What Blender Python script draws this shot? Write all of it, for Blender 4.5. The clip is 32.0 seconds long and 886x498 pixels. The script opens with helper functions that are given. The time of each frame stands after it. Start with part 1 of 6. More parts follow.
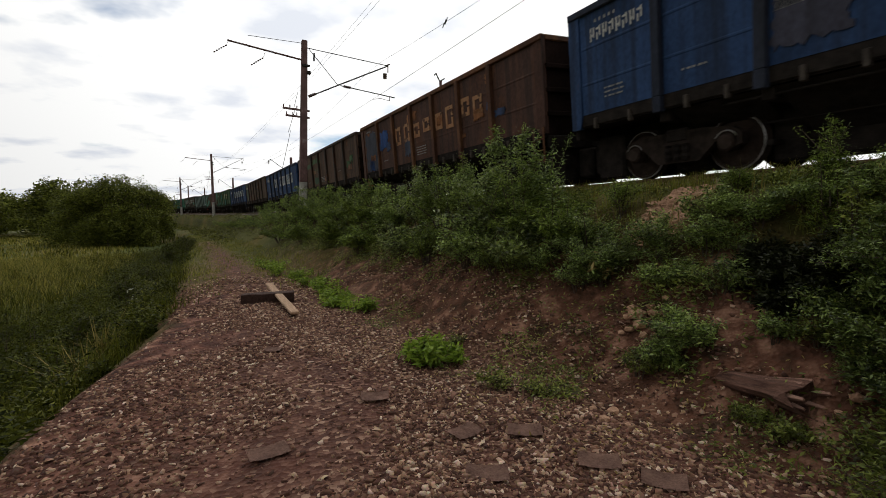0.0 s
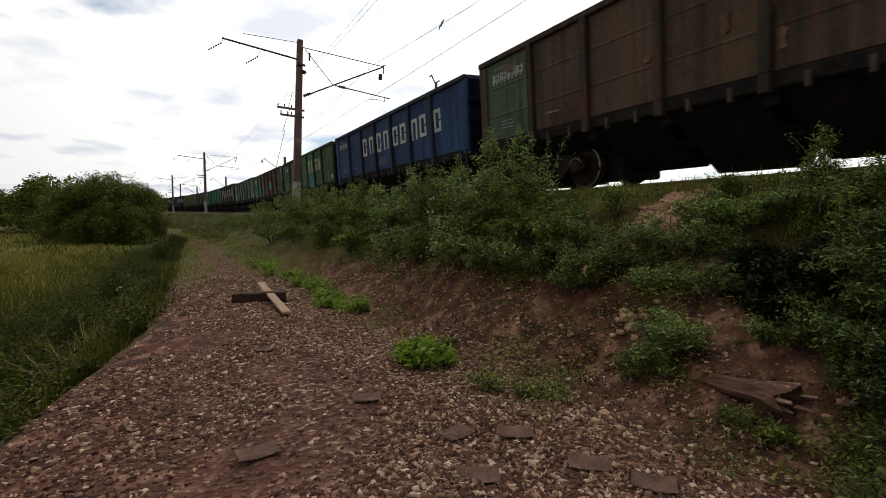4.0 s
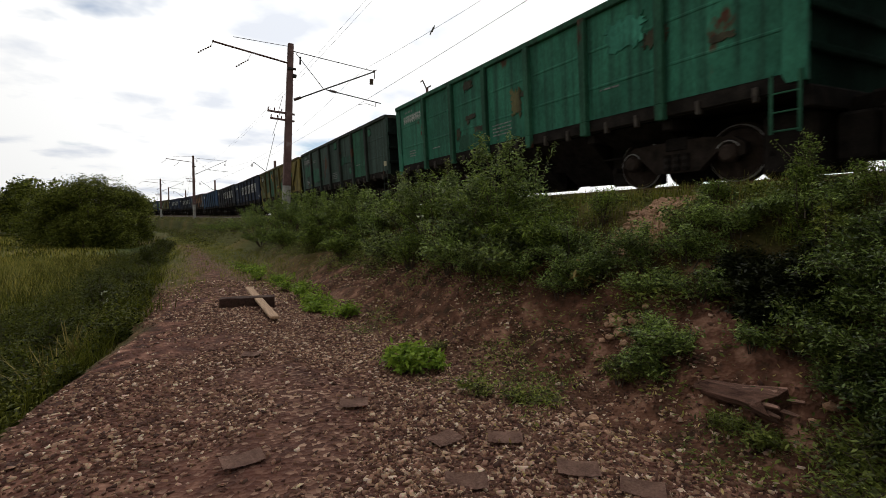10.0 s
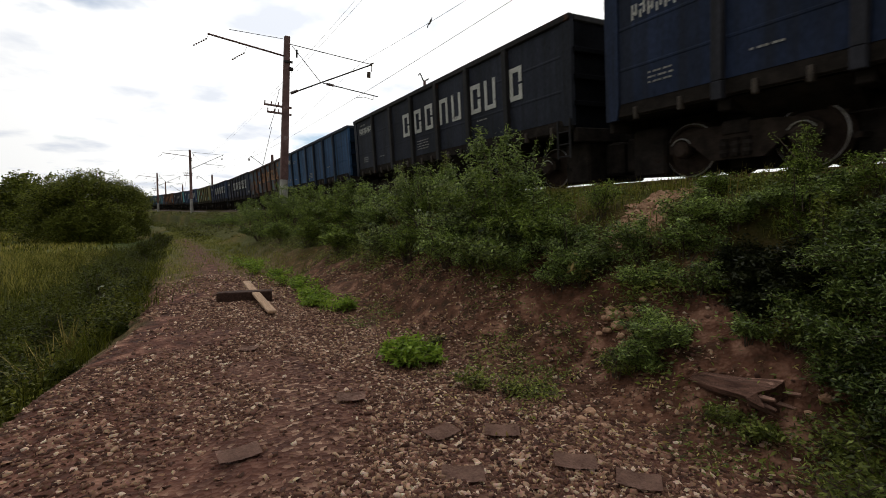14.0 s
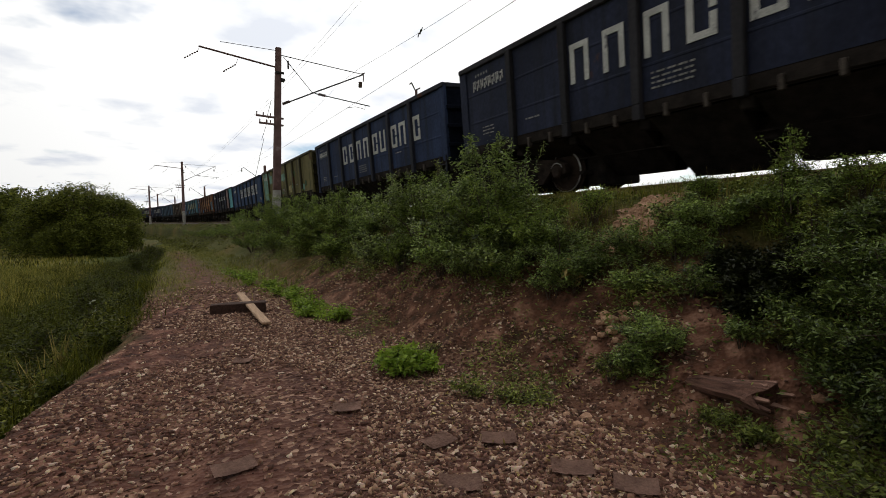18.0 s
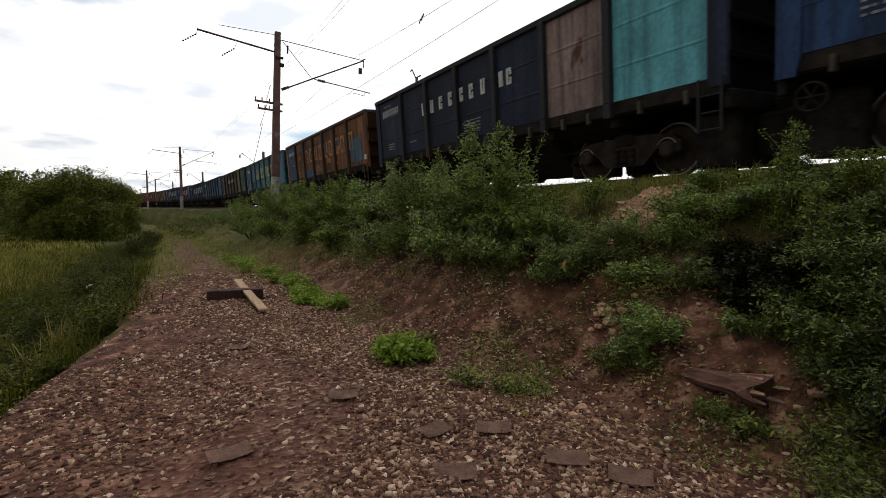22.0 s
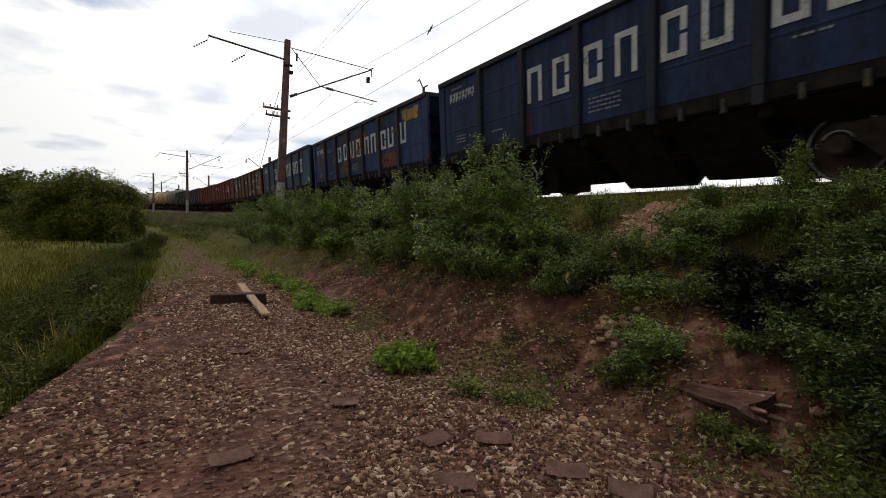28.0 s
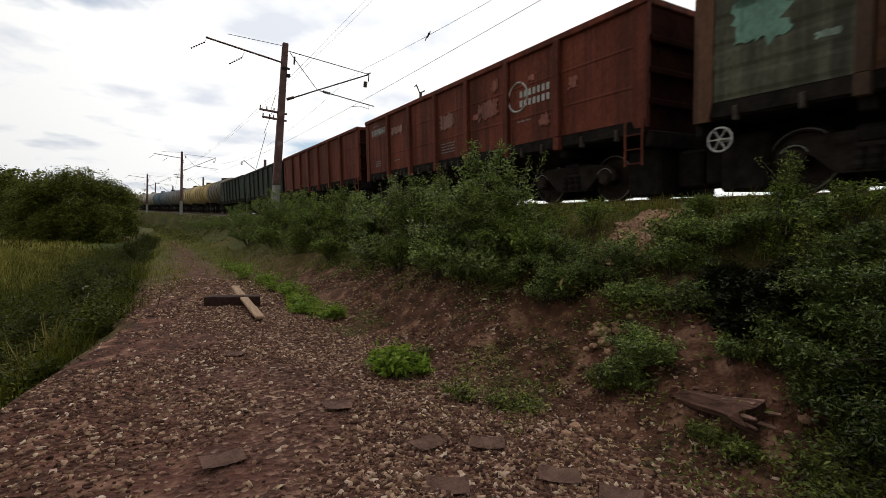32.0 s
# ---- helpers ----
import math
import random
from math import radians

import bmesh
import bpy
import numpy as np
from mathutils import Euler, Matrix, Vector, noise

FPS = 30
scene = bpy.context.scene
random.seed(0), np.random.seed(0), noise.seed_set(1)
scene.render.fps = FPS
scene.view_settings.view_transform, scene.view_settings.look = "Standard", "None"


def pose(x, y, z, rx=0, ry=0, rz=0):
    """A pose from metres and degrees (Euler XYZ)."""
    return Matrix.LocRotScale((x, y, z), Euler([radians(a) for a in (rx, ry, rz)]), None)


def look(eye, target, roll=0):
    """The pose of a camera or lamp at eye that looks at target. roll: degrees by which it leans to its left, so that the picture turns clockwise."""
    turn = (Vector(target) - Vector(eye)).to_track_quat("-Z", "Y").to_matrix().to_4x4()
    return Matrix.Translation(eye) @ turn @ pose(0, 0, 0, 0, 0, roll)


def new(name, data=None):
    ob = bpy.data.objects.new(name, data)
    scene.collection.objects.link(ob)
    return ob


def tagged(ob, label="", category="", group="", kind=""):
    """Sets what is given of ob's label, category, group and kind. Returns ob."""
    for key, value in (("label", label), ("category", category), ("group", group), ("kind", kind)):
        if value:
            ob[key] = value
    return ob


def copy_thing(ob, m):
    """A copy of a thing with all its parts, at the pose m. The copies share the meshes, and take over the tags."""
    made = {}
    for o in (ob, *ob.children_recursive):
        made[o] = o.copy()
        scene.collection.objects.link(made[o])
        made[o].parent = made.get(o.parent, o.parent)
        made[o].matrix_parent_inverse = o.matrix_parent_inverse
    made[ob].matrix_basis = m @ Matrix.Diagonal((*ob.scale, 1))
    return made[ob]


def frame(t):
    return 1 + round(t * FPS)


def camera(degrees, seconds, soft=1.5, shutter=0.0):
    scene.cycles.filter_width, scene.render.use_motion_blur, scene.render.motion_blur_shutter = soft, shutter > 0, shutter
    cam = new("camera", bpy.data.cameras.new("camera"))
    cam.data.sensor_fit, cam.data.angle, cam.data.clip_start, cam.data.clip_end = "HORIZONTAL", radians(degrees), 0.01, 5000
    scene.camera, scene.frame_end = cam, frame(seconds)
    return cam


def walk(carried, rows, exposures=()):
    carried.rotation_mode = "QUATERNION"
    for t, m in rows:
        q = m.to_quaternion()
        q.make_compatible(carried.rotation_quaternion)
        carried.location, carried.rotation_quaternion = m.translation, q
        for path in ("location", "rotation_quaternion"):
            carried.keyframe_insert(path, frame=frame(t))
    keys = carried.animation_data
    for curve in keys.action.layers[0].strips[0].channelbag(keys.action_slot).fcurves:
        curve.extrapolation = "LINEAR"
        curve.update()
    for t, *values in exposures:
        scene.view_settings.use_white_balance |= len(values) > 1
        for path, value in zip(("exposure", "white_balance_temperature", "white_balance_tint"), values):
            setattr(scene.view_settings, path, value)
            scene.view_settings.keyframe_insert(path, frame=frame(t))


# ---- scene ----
cam = camera(86.26, 32.0, 0.85, 0.12)


def aim(x, y, z, yaw, pitch, roll):
    """A camera pose: yaw to the right of the y axis, pitch up, roll to the left, in degrees."""
    a, b = radians(yaw), radians(pitch)
    way = Vector((math.sin(a) * math.cos(b), math.cos(a) * math.cos(b), math.sin(b)))
    return look((x, y, z), Vector((x, y, z)) + way * 10, roll)


walk(cam, [
    (0, aim(0.013, 0.002, 1.613, 27.45, -3.90, -0.71)),
    (0.5, aim(0.017, -0.002, 1.608, 27.96, -3.99, -0.85)),
    (1, aim(0.015, -0.007, 1.608, 28.34, -3.75, -0.79)),
    (1.5, aim(0.005, -0.011, 1.607, 28.25, -3.62, -0.61)),
    (2, aim(-0.003, -0.014, 1.609, 28.38, -3.42, -0.39)),
    (2.5, aim(0.003, 0.003, 1.605, 28.07, -4.02, -0.26)),
    (3, aim(0.014, 0.011, 1.604, 28.16, -4.24, -0.18)),
    (3.5, aim(0.014, 0.006, 1.606, 28.14, -3.94, 0.02)),
    (5.5, aim(0.008, -0.007, 1.605, 28.50, -2.88, -0.13)),
    (6, aim(0.012, -0.015, 1.607, 28.44, -2.48, -0.33)),
    (6.5, aim(0.020, -0.002, 1.605, 28.70, -2.71, 0.03)),
    (7, aim(0.038, 0.006, 1.600, 29.09, -3.12, 0.39)),
    (7.5, aim(0.045, 0.026, 1.598, 29.24, -3.51, 0.25)),
    (8, aim(0.042, 0.026, 1.598, 28.97, -3.68, 0.20)),
    (8.5, aim(0.044, 0.025, 1.595, 29.08, -3.66, 0.23)),
    (9, aim(0.041, 0.027, 1.596, 29.75, -3.76, 0.45)),
    (9.5, aim(0.033, 0.015, 1.595, 29.37, -3.26, 0.19)),
    (10, aim(0.033, 0.014, 1.600, 29.38, -3.09, 0.29)),
    (10.5, aim(0.030, 0.014, 1.597, 29.38, -3.23, 0.25)),
    (11, aim(0.038, 0.017, 1.597, 29.44, -3.51, 0.38)),
    (11.5, aim(0.045, 0.028, 1.599, 29.41, -3.88, 0.48)),
    (12, aim(0.059, 0.036, 1.598, 29.58, -4.27, -0.08)),
    (12.5, aim(0.048, 0.031, 1.597, 29.81, -4.16, 0.15)),
    (13, aim(0.049, 0.027, 1.592, 30.48, -4.03, 0.15)),
    (13.5, aim(0.050, 0.023, 1.596, 29.92, -3.63, 0.41)),
    (14, aim(0.051, 0.022, 1.594, 29.60, -3.81, 0.18)),
    (14.5, aim(0.056, 0.017, 1.599, 29.31, -4.07, -0.31)),
    (16.5, aim(0.048, 0.010, 1.596, 29.74, -3.52, -0.42)),
    (17, aim(0.069, 0.003, 1.600, 29.68, -3.02, -1.53)),
    (17.5, aim(0.059, 0.012, 1.600, 30.14, -2.92, -0.62)),
    (18, aim(0.053, 0.010, 1.596, 30.28, -2.88, -0.80)),
    (18.5, aim(0.056, 0.013, 1.598, 30.36, -3.70, -0.77)),
    (19, aim(0.057, 0.025, 1.595, 30.88, -3.79, -0.56)),
    (19.5, aim(0.055, 0.021, 1.599, 30.51, -3.52, -0.48)),
    (20, aim(0.060, 0.027, 1.598, 30.11, -3.72, -0.41)),
    (20.5, aim(0.057, 0.021, 1.597, 30.16, -3.74, -0.47)),
    (21, aim(0.056, 0.029, 1.591, 30.19, -3.93, 0.19)),
    (21.5, aim(0.057, 0.034, 1.591, 30.57, -4.21, 0.41)),
    (22, aim(0.066, 0.031, 1.593, 30.47, -4.17, 0.05)),
    (22.5, aim(0.059, 0.032, 1.594, 30.35, -4.00, 0.34)),
    (23, aim(0.046, 0.029, 1.596, 29.94, -3.73, 0.41)),
    (23.5, aim(0.041, 0.020, 1.599, 30.13, -3.62, 0.70)),
    (24, aim(0.043, 0.013, 1.596, 30.11, -3.40, 0.81)),
    (24.5, aim(0.040, 0.010, 1.597, 29.84, -3.22, 0.73)),
    (25, aim(0.034, 0.010, 1.595, 29.90, -3.04, 1.02)),
    (25.5, aim(0.032, 0.007, 1.596, 30.02, -3.05, 1.26)),
    (27.5, aim(0.046, 0.015, 1.598, 30.03, -3.41, 1.15)),
    (28, aim(0.042, 0.014, 1.597, 30.11, -3.08, 1.36)),
    (28.5, aim(0.039, 0.010, 1.598, 30.21, -2.82, 1.42)),
    (29, aim(0.037, 0.006, 1.599, 30.04, -2.88, 1.29)),
    (29.5, aim(0.035, 0.001, 1.603, 29.91, -2.73, 1.24)),
    (30, aim(0.026, -0.000, 1.597, 29.97, -2.80, 1.40)),
    (30.5, aim(0.020, -0.003, 1.595, 30.15, -2.85, 1.93)),
    (31, aim(0.024, -0.003, 1.597, 30.31, -3.00, 1.92)),
    (31.5, aim(0.023, -0.001, 1.592, 30.57, -2.87, 1.98)),
    (32, aim(0.021, -0.005, 1.599, 30.75, -2.46, 2.16)),
], [(0, -0.14), (1, -0.14), (2, -0.12), (3, -0.12), (6, -0.02), (7, -0.04), (8, -0.04), (9, -0.26), (10, -0.09), (11, -0.09), (12, 0.01), (13, -0.02), (14, -0.04), (17, -0.29), (18, -0.11), (19, -0.02), (20, 0.06), (21, -0.04), (22, -0.01), (23, -0.04), (25, -0.06), (28, -0.14), (29, -0.16), (30, -0.14), (31, -0.16), (32, -0.16)])

# ---- sky, sun, exposure ----
world = bpy.data.worlds.new("sky")
scene.world = world
world.use_nodes = True
SUN_AZ, SUN_EL = radians(40), radians(42)


def build_sky():
    nt = world.node_tree
    nt.nodes.clear()
    n, l = nt.nodes.new, nt.links.new
    out, bg = n("ShaderNodeOutputWorld"), n("ShaderNodeBackground")
    sky = n("ShaderNodeTexSky")
    sky.sky_type, sky.sun_disc = "NISHITA", False
    sky.sun_elevation, sky.sun_rotation = SUN_EL, SUN_AZ
    sky.air_density, sky.dust_density = 1.0, 0.6
    tc, mp = n("ShaderNodeTexCoord"), n("ShaderNodeMapping")
    # clouds on a flat layer: direction divided by its height
    sep, com = n("ShaderNodeSeparateXYZ"), n("ShaderNodeCombineXYZ")
    add, dx, dy = n("ShaderNodeMath"), n("ShaderNodeMath"), n("ShaderNodeMath")
    add.operation, dx.operation, dy.operation = "ADD", "DIVIDE", "DIVIDE"
    add.inputs[1].default_value = 0.16
    l(tc.outputs["Generated"], sep.inputs[0])
    l(sep.outputs["Z"], add.inputs[0])
    l(sep.outputs["X"], dx.inputs[0]), l(add.outputs[0], dx.inputs[1])
    l(sep.outputs["Y"], dy.inputs[0]), l(add.outputs[0], dy.inputs[1])
    l(dx.outputs[0], com.inputs[0]), l(dy.outputs[0], com.inputs[1])
    l(com.outputs[0], mp.inputs[0])
    mp.inputs["Location"].default_value = (5.1, 0.7, 0)
    big, small = n("ShaderNodeTexNoise"), n("ShaderNodeTexNoise")
    big.inputs["Scale"].default_value, big.inputs["Detail"].default_value = 0.9, 6
    small.inputs["Scale"].default_value, small.inputs["Detail"].default_value = 2.3, 5
    l(mp.outputs[0], big.inputs["Vector"]), l(mp.outputs[0], small.inputs["Vector"])
    cover = n("ShaderNodeValToRGB")
    cover.color_ramp.elements[0].position, cover.color_ramp.elements[1].position = 0.31, 0.38
    l(big.outputs["Fac"], cover.inputs[0])
    tone = n("ShaderNodeValToRGB")
    tone.color_ramp.elements[0].position, tone.color_ramp.elements[1].position = 0.33, 0.47
    tone.color_ramp.elements[0].color = (9.0, 9.4, 10.2, 1)
    tone.color_ramp.elements[1].color = (12.4, 12.4, 12.3, 1)
    l(small.outputs["Fac"], tone.inputs[0])
    mix = n("ShaderNodeMix")
    mix.data_type = "RGBA"
    l(cover.outputs[0], mix.inputs["Factor"])
    l(sky.outputs[0], mix.inputs["A"]), l(tone.outputs[0], mix.inputs["B"])
    # an overcast sky is brighter towards the veiled sun
    dot, glow, lit = n("ShaderNodeVectorMath"), n("ShaderNodeMapRange"), n("ShaderNodeVectorMath")
    dot.operation, lit.operation = "DOT_PRODUCT", "SCALE"
    dot.inputs[1].default_value = (math.sin(SUN_AZ) * math.cos(SUN_EL), math.cos(SUN_AZ) * math.cos(SUN_EL), math.sin(SUN_EL))
    glow.interpolation_type = "SMOOTHSTEP"
    glow.inputs["From Min"].default_value, glow.inputs["From Max"].default_value = -0.25, 0.95
    glow.inputs["To Min"].default_value, glow.inputs["To Max"].default_value = 0.34, 1.20
    l(tc.outputs["Generated"], dot.inputs[0]), l(dot.outputs["Value"], glow.inputs["Value"])
    l(mix.outputs["Result"], lit.inputs[0]), l(glow.outputs["Result"], lit.inputs["Scale"])
    l(lit.outputs[0], bg.inputs["Color"])
    bg.inputs["Strength"].default_value = 0.085
    l(bg.outputs[0], out.inputs[0])


build_sky()
sun = new("sun", bpy.data.lights.new("sun", "SUN"))
sun.data.energy, sun.data.angle, sun.data.color = 0.5, radians(20), (1.0, 0.96, 0.9)
sun.matrix_world = look((math.sin(SUN_AZ) * math.cos(SUN_EL) * 50, math.cos(SUN_AZ) * math.cos(SUN_EL) * 50, math.sin(SUN_EL) * 50), (0, 0, 0))

rng = np.random.default_rng(7)

# ---- the line of the track: s metres ahead, curving to the left ----
RAIL_Z, GRADE, CANT, PITCH = 2.392, -0.00205, 0.070, 13.92
_s = np.linspace(-900, 900, 3601)
_bend = [0.00084, 0.00082, 0.00077, 0.00100, 0.00154, 0.00172, 0.00164, 0.00151, 0.00136, 0.0002, 0.0002, 0]
_k = np.interp(_s, [-8, 0, 20, 45, 75, 105, 140, 190, 260, 340, 600, 620], _bend) * (_s > -620)
_th = np.concatenate([[0], np.cumsum((_k[1:] + _k[:-1]) / 2 * np.diff(_s))])
_th -= np.interp(0, _s, _th)
_x = np.concatenate([[0], np.cumsum(-np.sin(_th[1:]) * np.diff(_s))])
_y = np.concatenate([[0], np.cumsum(np.cos(_th[1:]) * np.diff(_s))])
_x += 9.047 - np.interp(0, _s, _x)
_y -= np.interp(0, _s, _y)


def rail_z(s):
    return RAIL_Z + GRADE * np.clip(s, -400, 400) + np.interp(s, [20, 45, 75, 105, 140, 190, 260], [0, 0.047, 0.335, 0.782, 1.315, 2.075, 3.138])


def on_track(s):
    """Centre line: x, y, z of the rail's top and heading to the left of +y."""
    return (float(np.interp(s, _s, _x)), float(np.interp(s, _s, _y)), float(rail_z(s)), float(np.interp(s, _s, _th)))


def beside(s, u):
    """The place u metres from the centre line on the camera's side."""
    x, y, z, th = on_track(s)
    return x - u * math.cos(th), y - u * math.sin(th)


def travelled(t):
    return 12.94951 * t + 0.0414727 * t ** 2 - 0.00331094 * t ** 3 + 0.0000559037 * t ** 4


# ---- materials ----
def surface(name, dark, light, scale=3.0, rough=0.8, metal=0.0, bump=0.2, bump_scale=None, spot=None, spot_at=0.6, spot_scale=2.0,
            stretch=(1, 1, 1), space="Object", fine=12.0, shine=0.2, streak=None):
    """Two scales of noise between two colours, patches of a third, grain and relief. Colours are linear RGB."""
    m = bpy.data.materials.new(name)
    m.use_nodes = True
    nt = m.node_tree
    n, l = nt.nodes.new, nt.links.new
    bsdf = nt.nodes["Principled BSDF"]
    bsdf.inputs["Roughness"].default_value, bsdf.inputs["Metallic"].default_value = rough, metal
    bsdf.inputs["Specular IOR Level"].default_value = shine
    mp = n("ShaderNodeMapping")
    mp.inputs["Scale"].default_value = stretch
    if space == "World":
        geo = n("ShaderNodeNewGeometry")
        l(geo.outputs["Position"], mp.inputs[0])
    else:
        tc, info, mul = n("ShaderNodeTexCoord"), n("ShaderNodeObjectInfo"), n("ShaderNodeMath")
        mul.operation, mul.inputs[1].default_value = "MULTIPLY", 37.0
        l(info.outputs["Random"], mul.inputs[0])
        l(tc.outputs["Object"], mp.inputs[0])
        l(mul.outputs[0], mp.inputs["Location"])

    def noise_at(sc, detail):
        t = n("ShaderNodeTexNoise")
        t.inputs["Scale"].default_value, t.inputs["Detail"].default_value = sc, detail
        t.inputs["Roughness"].default_value = 0.6
        l(mp.outputs[0], t.inputs["Vector"])
        return t.outputs["Fac"]

    def mixed(a, b, fac):
        x = n("ShaderNodeMix")
        x.data_type = "RGBA"
        for key, v in (("A", a), ("B", b)):
            if isinstance(v, tuple):
                x.inputs[key].default_value = (*v, 1)
            else:
                l(v, x.inputs[key])
        l(fac, x.inputs["Factor"])
        return x.outputs["Result"]

    def ramp(v, lo, hi):
        r = n("ShaderNodeMapRange")
        r.inputs["From Min"].default_value, r.inputs["From Max"].default_value = lo, hi
        l(v, r.inputs["Value"])
        return r.outputs["Result"]

    small = noise_at(scale * fine, 4)
    col = mixed(dark, light, ramp(noise_at(scale, 5), 0.3, 0.7))
    if spot:
        col = mixed(col, spot, ramp(noise_at(spot_scale, 10), spot_at, spot_at + 0.045))
    if streak:
        # runs of dirt down the face
        mp2, t2, cut = n("ShaderNodeMapping"), n("ShaderNodeTexNoise"), n("ShaderNodeMath")
        mp2.inputs["Scale"].default_value = (5.0, 5.0, 0.35)
        l(mp.outputs[0], mp2.inputs[0]), l(mp2.outputs[0], t2.inputs["Vector"])
        t2.inputs["Scale"].default_value, t2.inputs["Detail"].default_value = 1.0, 6
        cut.operation, cut.inputs[1].default_value = "MULTIPLY", 0.75
        l(ramp(t2.outputs["Fac"], 0.46, 0.66), cut.inputs[0])
        col = mixed(col, streak, cut.outputs[0])
    shade = n("ShaderNodeHueSaturation")
    r2 = n("ShaderNodeMapRange")
    r2.inputs["From Min"].default_value, r2.inputs["From Max"].default_value = 0.25, 0.75
    r2.inputs["To Min"].default_value, r2.inputs["To Max"].default_value = 0.7, 1.25
    l(small, r2.inputs["Value"])
    l(r2.outputs["Result"], shade.inputs["Value"])
    l(col, shade.inputs["Color"])
    l(shade.outputs["Color"], bsdf.inputs["Base Color"])
    if bump:
        b = n("ShaderNodeBump")
        b.inputs["Strength"].default_value, b.inputs["Distance"].default_value = bump, 0.02
        l(noise_at(bump_scale, 4) if bump_scale else small, b.inputs["Height"])
        l(b.outputs[0], bsdf.inputs["Normal"])
    return m


def leaf_material(name, dark, light, glow=0.25, gloss=0.1):
    """A leaf: colour by the leaf, a little light passing through."""
    m = bpy.data.materials.new(name)
    m.use_nodes = True
    nt = m.node_tree
    n, l = nt.nodes.new, nt.links.new
    bsdf, out = nt.nodes["Principled BSDF"], nt.nodes["Material Output"]
    geo, mix, tr, both = n("ShaderNodeNewGeometry"), n("ShaderNodeMix"), n("ShaderNodeBsdfTranslucent"), n("ShaderNodeMixShader")
    mix.data_type = "RGBA"
    mix.inputs["A"].default_value, mix.inputs["B"].default_value = (*dark, 1), (*light, 1)
    big, addn = n("ShaderNodeTexNoise"), n("ShaderNodeMath")
    big.inputs["Scale"].default_value = 1.3
    l(geo.outputs["Position"], big.inputs["Vector"])
    mul = n("ShaderNodeMath")
    mul.operation = "MULTIPLY"
    l(geo.outputs["Random Per Island"], mul.inputs[0])
    l(big.outputs["Fac"], mul.inputs[1])
    addn.operation, addn.inputs[1].default_value = "MULTIPLY", 1.7
    l(mul.outputs[0], addn.inputs[0])
    l(addn.outputs[0], mix.inputs["Factor"])
    l(mix.outputs["Result"], bsdf.inputs["Base Color"])
    l(mix.outputs["Result"], tr.inputs["Color"])
    bsdf.inputs["Roughness"].default_value = 0.45
    bsdf.inputs["Specular IOR Level"].default_value = gloss
    both.inputs[0].default_value = glow
    l(bsdf.outputs[0], both.inputs[1]), l(tr.outputs[0], both.inputs[2])
    l(both.outputs[0], out.inputs["Surface"])
    return m


